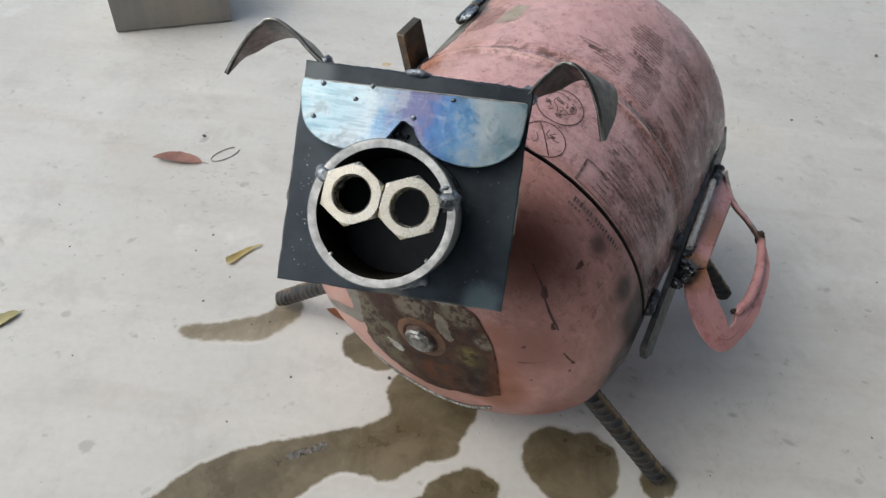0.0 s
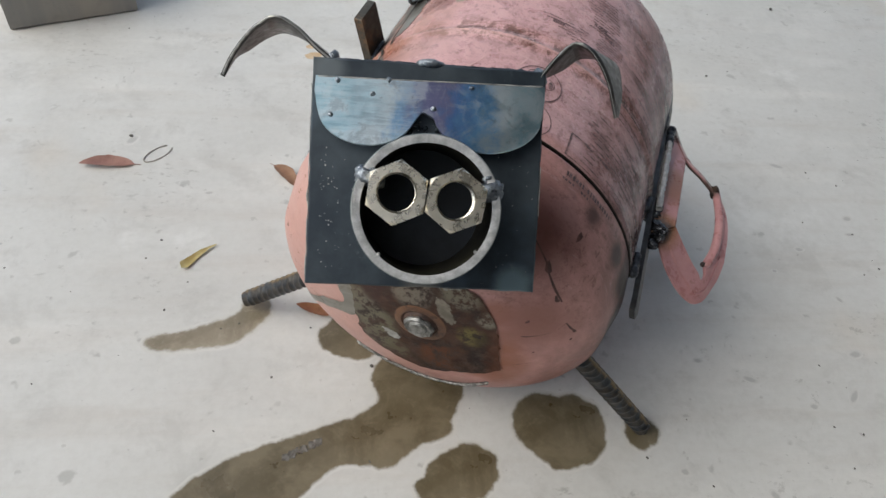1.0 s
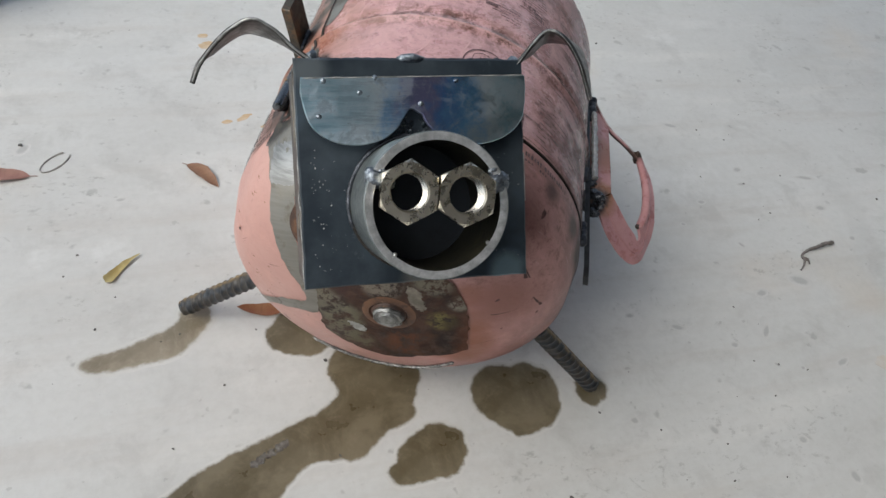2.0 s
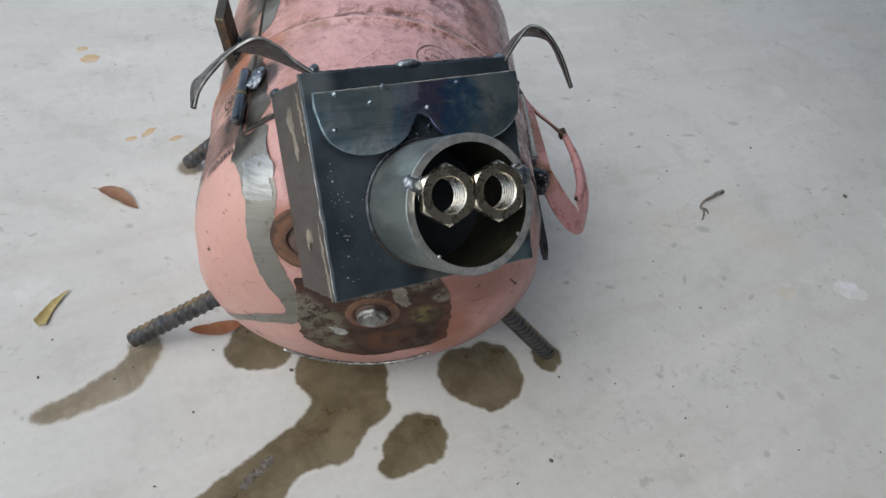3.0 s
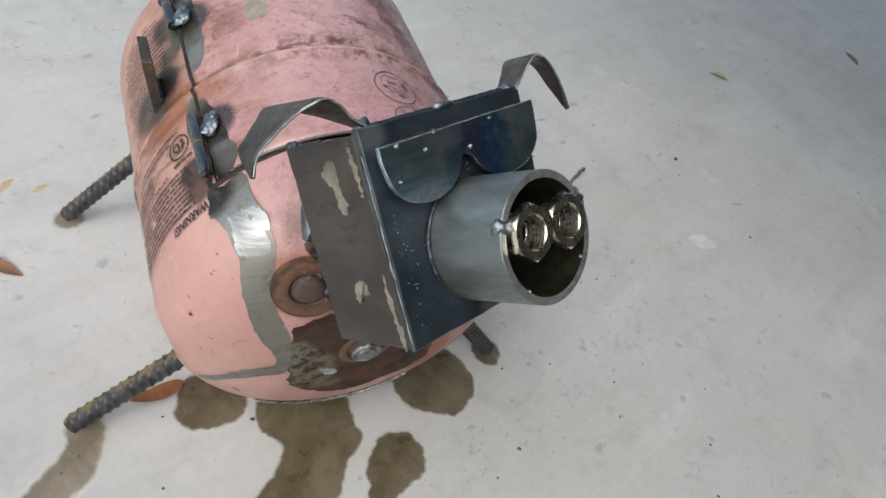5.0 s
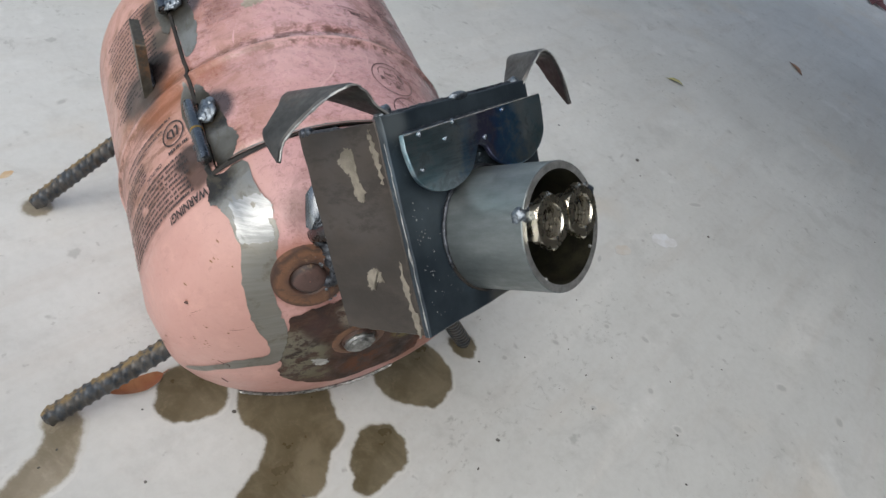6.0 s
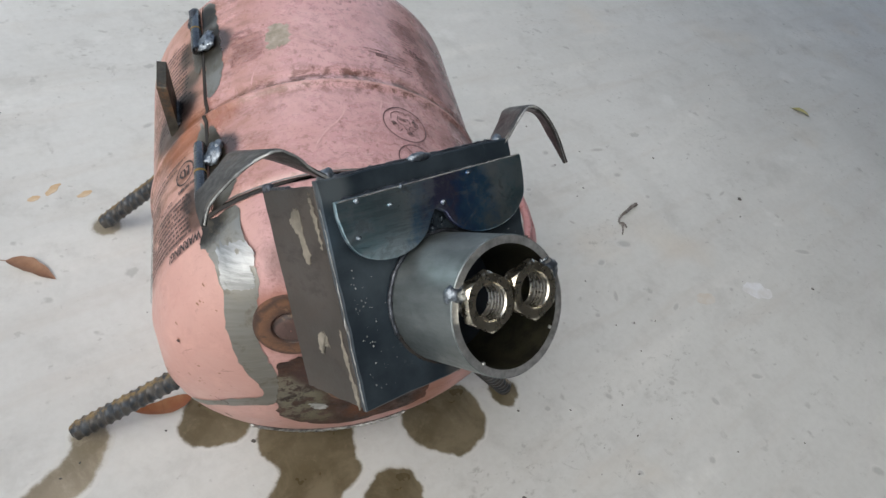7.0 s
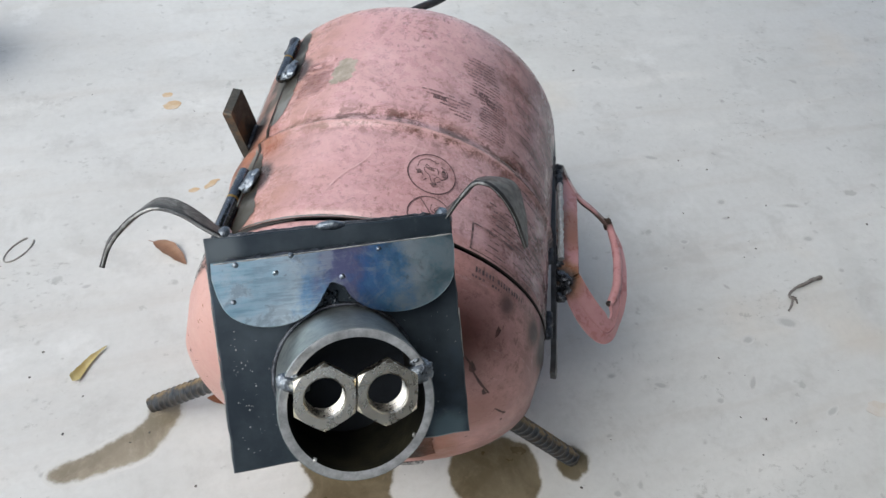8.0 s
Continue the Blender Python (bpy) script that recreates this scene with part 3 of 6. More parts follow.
PALE_SCUFF = plain("pale_paint_scuff", (0.53, 0.315, 0.32), (0.62, 0.41, 0.415), 300, 0.5)
RUBBED = plain("rubbed_paint_patch", (0.135, 0.118, 0.092), (0.27, 0.238, 0.19), 110, 0.6)
STICKER = plain("sticker_residue", (0.215, 0.19, 0.145), (0.40, 0.335, 0.285), 140, 0.6)
# near-black that paints shade into the tank's inside and its open gaps
INSIDE = plain("inner_shade_black", (0.012, 0.010, 0.009), (0.03, 0.024, 0.02), 40, 0.8)
REDPRINT = plain("worn_brown_print", (0.20, 0.085, 0.075), (0.40, 0.24, 0.235), 240, 0.6)
SCRATCH = plain("scratch_to_primer", (0.055, 0.03, 0.028), (0.13, 0.06, 0.05), 200, 0.6)
LEAF_RED = leaf_mat("dry_red_leaf", (0.22, 0.105, 0.085), (0.31, 0.165, 0.13))
LEAF_BROWN = leaf_mat("dry_brown_leaf", (0.20, 0.10, 0.055), (0.28, 0.155, 0.09))
LEAF_YELLOW = leaf_mat("yellowing_leaf", (0.44, 0.38, 0.17), (0.33, 0.25, 0.09))
LEAF_OLIVE = leaf_mat("pale_olive_leaf", (0.30, 0.28, 0.11), (0.36, 0.33, 0.17))
LEAF_ORANGE = leaf_mat("orange_leaf", (0.24, 0.085, 0.035), (0.30, 0.14, 0.065))


def block_mat():
    s = Shade("weathered_grey_block")
    band = s.noise(16, 4, 0.6, at=s.map((1, 1, 0.12)))
    col = s.mix(s.step(band, 0.35, 0.65), (0.235, 0.23, 0.22), (0.33, 0.30, 0.255))
    col = s.mix(s.step(s.noise(60, 6, 0.7), 0.5, 0.7, 0, 0.4), col, (0.20, 0.195, 0.19))
    return s.done(col, 0.7, 0.0, s.bump(s.noise(180, 5), 0.2, 0.001))


def smudge_mat():
    """A soft grey scuff on the slab, fading by the mesh's own "wet" values."""
    s = Shade("grey_scuff")
    soak = s.add("ShaderNodeAttribute")
    soak.attribute_name = "wet"
    f = s.step(s.calc("ADD", soak.outputs["Fac"], s.calc("MULTIPLY", s.calc("SUBTRACT", s.noise(220, 6, 0.75), 0.5), 1.1)), 0.25, 1.0)
    dry = s.mix(s.step(s.noise(9, 6, 0.65), 0.3, 0.7), (0.50, 0.495, 0.475), (0.58, 0.575, 0.56))
    return s.done(s.mix(f, dry, (0.405, 0.40, 0.39)), 0.6, 0.0, s.bump(s.noise(120, 6, 0.7), 0.14, 0.001))


BLOCK, SCUFF = block_mat(), smudge_mat()
BUBBLE = steel("bubble_film", (0.08, 0.07, 0.06), (0.20, 0.19, 0.17), (0.08, 0.2), 0.1, 200)
GRIT = plain("dark_grit", (0.055, 0.05, 0.046), (0.15, 0.14, 0.13), 400, 0.8)
RUSTSTAIN = plain("orange_rust_stain", (0.48, 0.33, 0.18), (0.56, 0.46, 0.34), 60, 0.7)
TANSTAIN = plain("faint_tan_stain", (0.52, 0.47, 0.41), (0.56, 0.54, 0.51), 60, 0.75)
CHALK = plain("pale_chalk_smudge", (0.68, 0.69, 0.72), (0.56, 0.55, 0.54), 50, 0.8)
# dark tones of the unseen light blockers
OVERHEAD_BLOCKER = plain("overhead_light_blocker", (0.034, 0.029, 0.023), (0.052, 0.045, 0.036), 3, 0.8)
SIDE_BLOCKER = plain("side_light_blocker", (0.040, 0.034, 0.027), (0.060, 0.052, 0.042), 2, 0.8)

# ---- building tools ----
WORLD_OF = {}


def hub(name, m, label, category, **tags):
    ob = new(name)
    ob.matrix_world = m
    ob.empty_display_size = 0.02
    WORLD_OF[ob] = m
    return tagged(ob, label, category, **tags)


def solid(name, bm, mat, m, smooth=True, sharp=40):
    """One mesh object of a bmesh, at the pose m."""
    if mat in (BEAD, DARKBEAD):
        sharp = 120
    bmesh.ops.recalc_face_normals(bm, faces=bm.faces)
    me = bpy.data.meshes.new(name)
    for f in bm.faces:
        f.smooth = smooth
    for e in bm.edges:
        if len(e.link_faces) == 2 and e.calc_face_angle(0) > radians(sharp):
            e.smooth = False
    bm.to_mesh(me)
    bm.free()
    for one in mat if isinstance(mat, (list, tuple)) else [mat]:
        me.materials.append(one)
    ob = new(name, me)
    ob.matrix_world = m
    WORLD_OF[ob] = m
    return ob


def part(name, bm, mat, parent, label="", m=None, smooth=True, sharp=40):
    m = m or WORLD_OF[parent]
    while parent.parent and parent.parent.parent:  # thing, part and sub-part: no deeper
        parent = parent.parent
    ob = solid(name, bm, mat, m, smooth, sharp)
    ob.parent = parent
    ob.matrix_parent_inverse = WORLD_OF[parent].inverted()
    ob.matrix_basis = m
    return tagged(ob, label) if label else ob


def spline(pts, n):
    """n points along a smooth curve through pts."""
    p = [Vector(q) for q in pts]
    p = [p[0] * 2 - p[1]] + p + [p[-1] * 2 - p[-2]]
    out = []
    for i in range(n):
        f = i / (n - 1) * (len(p) - 3)
        k = min(int(f), len(p) - 4)
        t = f - k
        a, b, c, d = p[k:k + 4]
        out.append(0.5 * (2 * b + (c - a) * t + (2 * a - 5 * b + 4 * c - d) * t * t + (3 * b - a - 3 * c + d) * t ** 3))
    return out


def loop_spline(pts, n):
    k = len(pts)
    return spline([pts[-2], pts[-1], *pts, pts[0], pts[1]], 100 * (k + 3) + 1)[200:200 + 100 * k:max(1, 100 * k // n)]


def skin(bm, rings, closed=True, caps=True):
    """Faces between rings of equal length; closed: each ring closes on itself."""
    vs = [[bm.verts.new(p) for p in r] for r in rings]
    k = len(vs[0])
    for a, b in zip(vs, vs[1:]):
        for i in range(k if closed else k - 1):
            bm.faces.new((a[i], a[(i + 1) % k], b[(i + 1) % k], b[i]))
    if caps and closed:
        bm.faces.new(vs[0][::-1])
        bm.faces.new(vs[-1])
    return vs


def ribbon(bm, left, right, thick):
    """A strip of sheet between two edge curves."""
    n = len(left)
    rings = []
    for i in range(n):
        a, b = left[i], right[i]
        along = (left[min(i + 1, n - 1)] + right[min(i + 1, n - 1)]) - (left[max(i - 1, 0)] + right[max(i - 1, 0)])
        up = along.cross(b - a)
        up = up.normalized() * thick / 2 if up.length > 1e-9 else Vector((0, 0, thick / 2))
        q = (b - a) * 0.06
        rings.append([a + q * 0 , a + q + up, b - q + up, b, b - q - up, a + q - up])
    skin(bm, rings)


def tube(bm, path, radius, sides=12, wobble=0.0, rng=None):
    rings = []
    n = len(path)
    ref = Vector((0.31, 0.22, 0.92))
    for i, p in enumerate(path):
        t = (path[min(i + 1, n - 1)] - path[max(i - 1, 0)]).normalized()
        a = t.cross(ref).normalized()
        b = t.cross(a)
        r = radius[i] if isinstance(radius, (list, tuple)) else radius
        ring = []
        for k in range(sides):
            w = 1 + (rng.uniform(-wobble, wobble) if rng else 0)
            ring.append(p + (a * math.cos(2 * math.pi * k / sides) + b * math.sin(2 * math.pi * k / sides)) * r * w)
        rings.append(ring)
    skin(bm, rings)


def slab(bm, x0, x1, y0, y1, z0, z1, bevel=0.0, rag=0.0, rng=None, cuts=1):
    """A bevelled plate; rag: uneven outline."""
    nx, ny = max(1, cuts), max(1, cuts)
    outline = [(x0 + (x1 - x0) * i / nx, y0) for i in range(nx)] + [(x1, y0 + (y1 - y0) * i / ny) for i in range(ny)]
    outline += [(x1 - (x1 - x0) * i / nx, y1) for i in range(nx)] + [(x0, y1 - (y1 - y0) * i / ny) for i in range(ny)]
    if rag:
        outline = [(x + rng.uniform(-rag, rag), y + rng.uniform(-rag, rag)) for x, y in outline]
    sheet(bm, outline, z0, z1, bevel)


def sheet(bm, outline, z0, z1, bevel=0.0):
    """A flat shape cut from plate, with chamfered edges."""
    cx = sum(p[0] for p in outline) / len(outline)
    cy = sum(p[1] for p in outline) / len(outline)

    def ring(z, inset):
        out = []
        n = len(outline)
        for i, (x, y) in enumerate(outline):
            a, b = Vector(outline[i - 1]), Vector(outline[(i + 1) % n])
            t = (b - a)
            nrm = Vector((t.y, -t.x)).normalized() if t.length > 0 else Vector((x - cx, y - cy)).normalized()
            out.append((x - nrm.x * inset, y - nrm.y * inset, z))
        return out
    if bevel:
        skin(bm, [ring(z0, bevel), ring(z0 + bevel, 0), ring(z1 - bevel, 0), ring(z1, bevel)])
    else:
        skin(bm, [ring(z0, 0), ring(z1, 0)])


def blob(bm, centre, size, rng, axis=None, crust=0.0):
    """A lump of weld metal; crust: finer roughness on top."""
    made = bmesh.ops.create_icosphere(bm, subdivisions=3 if crust else 2, radius=1.0)["verts"]
    off = Vector((rng.uniform(0, 99), rng.uniform(0, 99), rng.uniform(0, 99)))
    turn = Euler((rng.uniform(0, 6), rng.uniform(0, 6), rng.uniform(0, 6))).to_matrix() if axis is None else axis
    for v in made:
        k = 1 + 0.35 * noise.noise(v.co * 1.6 + off) + (crust * noise.noise(v.co * 5.0 + off) + 0.6 * crust * noise.noise(v.co * 11.0 + off) if crust else 0)
        v.co = turn @ Vector((v.co.x * size[0] * k, v.co.y * size[1] * k, v.co.z * size[2] * k)) + Vector(centre)


def bead(bm, path, radius, rng, pitch=0.0028):
    """A run of overlapping weld ripples along a path."""
    n = len(path)
    rad = []
    for i in range(n):
        rad.append(radius * (0.8 + 0.25 * abs(math.sin(i * 1.3)) + rng.uniform(-0.15, 0.15)))
    rad[0] = rad[-1] = radius * 0.4
    tube(bm, path, rad, 8, 0.12, rng)


# ---- setting ----
bm = bmesh.new()
bmesh.ops.create_grid(bm, x_segments=40, y_segments=40, size=300)
ground = tagged(solid("ground", bm, CONCRETE, pose(0, 0, 0)), "pale brushed concrete slab with faint stains", "ground", kind="structure")


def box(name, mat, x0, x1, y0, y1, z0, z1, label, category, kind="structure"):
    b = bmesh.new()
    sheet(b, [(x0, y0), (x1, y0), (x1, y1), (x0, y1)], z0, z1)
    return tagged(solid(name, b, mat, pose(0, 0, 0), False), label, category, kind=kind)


# unseen dark panels, added to shade the slab and darken the brow's reflections
box("ceiling", OVERHEAD_BLOCKER, -0.25, 2.0, -2.2, 1.35, 1.7, 1.8, "unseen dark panel overhead, added to block sky light", "ceiling")
box("blocker_east", SIDE_BLOCKER, 5.5, 5.65, -2.2, 4.0, 0.0, 2.6, "unseen dark upright panel, added to block light", "wall")
box("blocker_south", SIDE_BLOCKER, 0.05, 2.1, -0.62, -0.47, 0.0, 1.7, "unseen dark upright panel, added to block light", "wall")
box("blocker_low", SIDE_BLOCKER, -1.6, 0.048, -0.77, -0.62, 0.0, 0.75, "unseen low dark panel, added to block light", "wall")

# ---- the pig ----
YAW, PITCH = -24.3, 4.55
TANK = pose(0.0908, 0.4655, 0.1499, PITCH, 0, YAW)
BARREL = pose(0.0915, 0.4655, 0.1480, 4.73, 0, -24.7)
pig = hub("pig_sculpture", pose(0.0908, 0.4655, 0, 0, 0, YAW), "pink gas cylinder pig with a steel plate face on rebar legs", "sculpture")


def girth(y):
    """The cylinder's radius at y along its axis, with the raised girth joint."""
    q = (Y_FRONT - y) / DOME_F if y < Y_FRONT else (y - Y_REAR) / DOME_R if y > Y_REAR else 0.0
    r = R * max(0.0, 1 - min(1.0, q) ** POWER) ** (1 / POWER)
    return r + 0.0022 * math.exp(-((y + 0.001) / 0.0028) ** 2) - 0.0014 * math.exp(-((y - 0.008) / 0.004) ** 2)


def on_tank(angle, y, lift=0.0):
    a = radians(angle)
    r = girth(y) + lift
    return Vector((r * math.sin(a), y, r * math.cos(a)))


def on_dome(x, z, lift=0.0):
    """A point of the front dome over x, z."""
    r = min(math.hypot(x, z), R * 0.9985)
    q = (1 - (r / R) ** POWER) ** (1 / POWER)
    k = (r / R) ** (POWER - 1) / (R * max(r, 1e-6))
    nrm = Vector((x * k, -q ** (POWER - 1) / DOME_F, z * k)).normalized()
    return Vector((x, Y_FRONT - DOME_F * q, z)) + nrm * lift


LID_A0, LID_A1, LID_Y0, LID_Y1 = -47.4, 82.0, -0.0800, 0.128
GAP = 0.0013
ys = [Y_FRONT - DOME_F * (1 - (1 - math.cos(radians(a))) ** POWER) ** (1 / POWER) for a in (0.5, 3, 6, 10, 15, 20, 26, 32, 38, 44, 50, 55, 60, 64, 68, 72, 75, 78, 80.5, 83, 85, 87)] + list(np.linspace(Y_FRONT, -0.0825, 6)) + [LID_Y0 - GAP, LID_Y0 + GAP]
ys += list(np.linspace(-0.07, -0.012, 12)) + list(np.linspace(-0.010, 0.020, 22)) + list(np.linspace(0.026, Y_REAR, 12))
ys += [Y_REAR + DOME_R * math.sin(radians(a)) for a in list(range(4, 76, 4)) + [76, 79, 82, 84, 86, 87.5, 89, 89.7]] + [LID_Y1 - GAP, LID_Y1 + GAP]
ys = sorted(set(round(float(y), 6) for y in ys))
gap_a = math.degrees(GAP / R)
angs = sorted(set([round(-180 + 2.5 * i, 4) for i in range(144)] + [LID_A0 - gap_a, LID_A0 + gap_a, LID_A1 - gap_a, LID_A1 + gap_a]))


def tank_skin(bm, want, lift=0.0):
    vs = {}

    def vert(i, j):
        i %= len(angs)
        if (i, j) not in vs:
            vs[i, j] = bm.verts.new(on_tank(angs[i], ys[j], lift))
        return vs[i, j]
    for i in range(len(angs)):
        a = (angs[i] + (angs[(i + 1) % len(angs)] + (360 if i == len(angs) - 1 else 0))) / 2
        for j in range(len(ys) - 1):
            y = (ys[j] + ys[j + 1]) / 2
            inside = LID_A0 + gap_a * 0.5 < a < LID_A1 - gap_a * 0.5 and LID_Y0 + GAP * 0.5 < y < LID_Y1 - GAP * 0.5
            outside = not (LID_A0 - gap_a * 0.5 < a < LID_A1 + gap_a * 0.5 and LID_Y0 - GAP * 0.5 < y < LID_Y1 + GAP * 0.5)
            if (want == "lid" and inside) or (want == "shell" and outside):
                bm.faces.new((vert(i, j), vert(i + 1, j), vert(i + 1, j + 1), vert(i, j + 1)))
    if want == "shell":
        for j in (0, len(ys) - 1):
            bm.faces.new([vert(i, j) for i in range(len(angs))])


def thicken(ob, t):
    mod = ob.modifiers.new("thickness", "SOLIDIFY")
    mod.thickness, mod.offset = t, -1.0
    mod.material_offset = mod.material_offset_rim = 1


bm = bmesh.new()
tank_skin(bm, "shell")
shell = part("cylinder_shell", bm, [PAINT_SHELL, INSIDE], pig, "chalky pink painted steel cylinder", BARREL, sharp=60)
thicken(shell, 0.002)
bm = bmesh.new()
tank_skin(bm, "lid", 0.0006)
lid = part("lid", bm, [PAINT_LID, INSIDE], pig, "sooty pink hinged door cut from the cylinder", BARREL, sharp=60)
thicken(lid, 0.002)

# head: a square plate, tilted up; x across, y up the plate, z out of it
PX, PV = Vector((0.99667, -0.0803, 0.01417)), Vector((0.04476, 0.69132, 0.72116))
PN = PX.cross(PV).normalized()
PV = PN.cross(PX)
HEAD = Matrix((PX, PV, PN)).transposed().to_4x4()
HEAD.translation = (0.01425, 0.28825, 0.29825)
rng = random.Random(4)
bm = bmesh.new()
slab(bm, -0.0528, 0.0528, -0.0503, 0.0515, -0.0045, 0.0, 0.0007, 0.0003, rng, 14)
face = part("face_plate", bm, PLATE, pig, "square dark mill-scale steel face plate", HEAD)
bm = bmesh.new()
slab(bm, -0.0503, 0.0493, -0.056, 0.0, 0, 0.0032, 0.0005, 0.0004, rng, 12)
SIDE_M = HEAD @ Matrix(((0, 0, -1, -0.0495), (1, 0, 0, 0), (0, 1, 0, -0.0045), (0, 0, 0, 1)))
cheek = part("cheek_plate", bm, SIDE, pig, "brownish weathered steel side plate with rubbed patches", SIDE_M)
# bright ground edge down the plate's side
bm = bmesh.new()
path = [Vector((-0.0531 + 0.0005 * noise.noise(Vector((y * 160, 5, 2))), y, -0.0011)) for y in np.linspace(-0.0505, 0.040, 110)]
tube(bm, path, [0.00012 + 0.0007 * max(0, noise.noise(Vector((y * 130, 3, 1))) + 0.20) * (1.0 if y < 0.012 else 0.45) for y in np.linspace(-0.0505, 0.040, 110)], 6)
part("ground_edge", bm, EDGE, face, "bright ground metal edge", HEAD)
bm = bmesh.new()
path = [Vector((0.0530, y, -0.001)) for y in np.linspace(-0.015, 0.008, 14)]
tube(bm, path, [0.0002 + 0.0009 * max(0, noise.noise(Vector((y * 90, 8, 1))) + 0.2) for y in np.linspace(-0.015, 0.008, 14)], 6)
part("ground_edge", bm, EDGE, face, "", HEAD)

# brow: two rounded lids cut from one heat-tinted plate
outline = [(-0.0505, 0.0422), (-0.0510, 0.036), (-0.0495, 0.028)] + [(-0.0275 + 0.0215 * math.cos(radians(a)), 0.0280 + 0.0152 * math.sin(radians(a))) for a in range(190, 346, 8)]
outline += [(-0.0035, 0.0283), (-0.0022, 0.0283)] + [(0.0262 + 0.0245 * math.cos(radians(a)), 0.0295 + 0.0175 * math.sin(radians(a))) for a in range(192, 352, 8)]
outline += [(0.0508, 0.031), (0.0512, 0.038), (0.0508, 0.0430), (0.026, 0.0427), (0.0, 0.0424), (-0.026, 0.0423)]
BROW = HEAD @ pose(0, 0, 0.0058, 0, 0, 0)
bm = bmesh.new()
sheet(bm, outline, 0.0, 0.0028, 0.0004)
brow = part("brow_plate", bm, TINT, pig, "blue and violet heat-tinted steel eyelids", BROW)
bm = bmesh.new()
tube(bm, [Vector((u, 0.0424 + 0.0006 * u / 0.05, 0.0027)) for u in np.linspace(-0.0495, 0.0500, 50)], [0.00022 + 0.00022 * max(0, noise.noise(Vector((k * 0.35, 6, 2))) + 0.4) for k in range(50)], 6)
part("worn_edge", bm, EDGE, brow, "bright worn edge", BROW)
bm = bmesh.new()
bead(bm, [Vector((u, 0.0405, -0.0026)) for u in np.linspace(-0.046, 0.046, 40)], 0.0026, rng)
part("brow_weld", bm, DARKBEAD, brow, "", BROW)
for u, v in ((-0.041, 0.0405), (-0.0255, 0.0355), (-0.0435, 0.0255), (-0.0185, 0.0420), (0.0015, 0.0305), (0.0180, 0.0405)):
    bm = bmesh.new()
    blob(bm, (u, v, 0.0029), (0.0013, 0.0013, 0.0010), rng)
    part("spatter_bead", bm, BEAD, brow, "", BROW)

# snout: a cut length of pipe with two nuts welded in its mouth
SNOUT = HEAD @ pose(-0.001, -0.0136, 0)
bm = bmesh.new()
SIDES = 72
ro, ri, depth = 0.0300, 0.0263, 0.0452


def ring(r, z):
    return [Vector((r * math.cos(2 * math.pi * k / SIDES), r * math.sin(2 * math.pi * k / SIDES), z)) for k in range(SIDES)]


skin(bm, [ring(ro, 0.0), ring(ro, depth - 0.0004), ring(ro - 0.0004, depth)], caps=False)
snout = part("snout_pipe", bm, PIPE, pig, "short grey galvanised pipe snout", SNOUT)
bm = bmesh.new()
nrm = [noise.noise(Vector((math.cos(k * 0.0873) * 4, math.sin(k * 0.0873) * 4, 0))) for k in range(SIDES)]
skin(bm, [[Vector((p.x, p.y, depth)) for p in ring(ro - 0.0004, 0)], [p + Vector((0, 0, depth + 0.0003 * nrm[k])) for k, p in enumerate(ring((ro + ri) / 2, 0))], ring(ri, depth - 0.0002)], caps=False)
part("cut_rim", bm, RIM, snout, "bright roughly cut rim", SNOUT)
bm = bmesh.new()
skin(bm, [ring(ri, depth - 0.0002), ring(ri - 0.0002, 0.02), ring(ri, 0.0006)], caps=False)
part("bore", bm, PIPE_IN, snout, "rusty bore darkened by painted shade", SNOUT)
# blackened disc over the plate, its colour standing for the bore's deep shade
bm = bmesh.new()
bm.faces.new([bm.verts.new(p) for p in ring(ri, 0.0006)])
part("bore_floor", bm, plain("shaded_bore_floor", (0.006, 0.008, 0.011), (0.014, 0.019, 0.026), 60, 0.5, 0.2), snout, "", SNOUT)
bm = bmesh.new()
bead(bm, [Vector(((ro + 0.0008) * math.cos(a), (ro + 0.0008) * math.sin(a), 0.0008)) for a in np.linspace(radians(20), radians(200), 70)], 0.0011, rng)
part("snout_weld", bm, DARKBEAD, snout, "", SNOUT)
bm = bmesh.new()
bead(bm, [Vector(((ro + 0.001) * math.cos(a), (ro + 0.001) * math.sin(a), 0.001)) for a in np.linspace(radians(278), radians(306), 12)], 0.0036, rng)
part("snout_weld", bm, BEAD, snout, "", SNOUT)


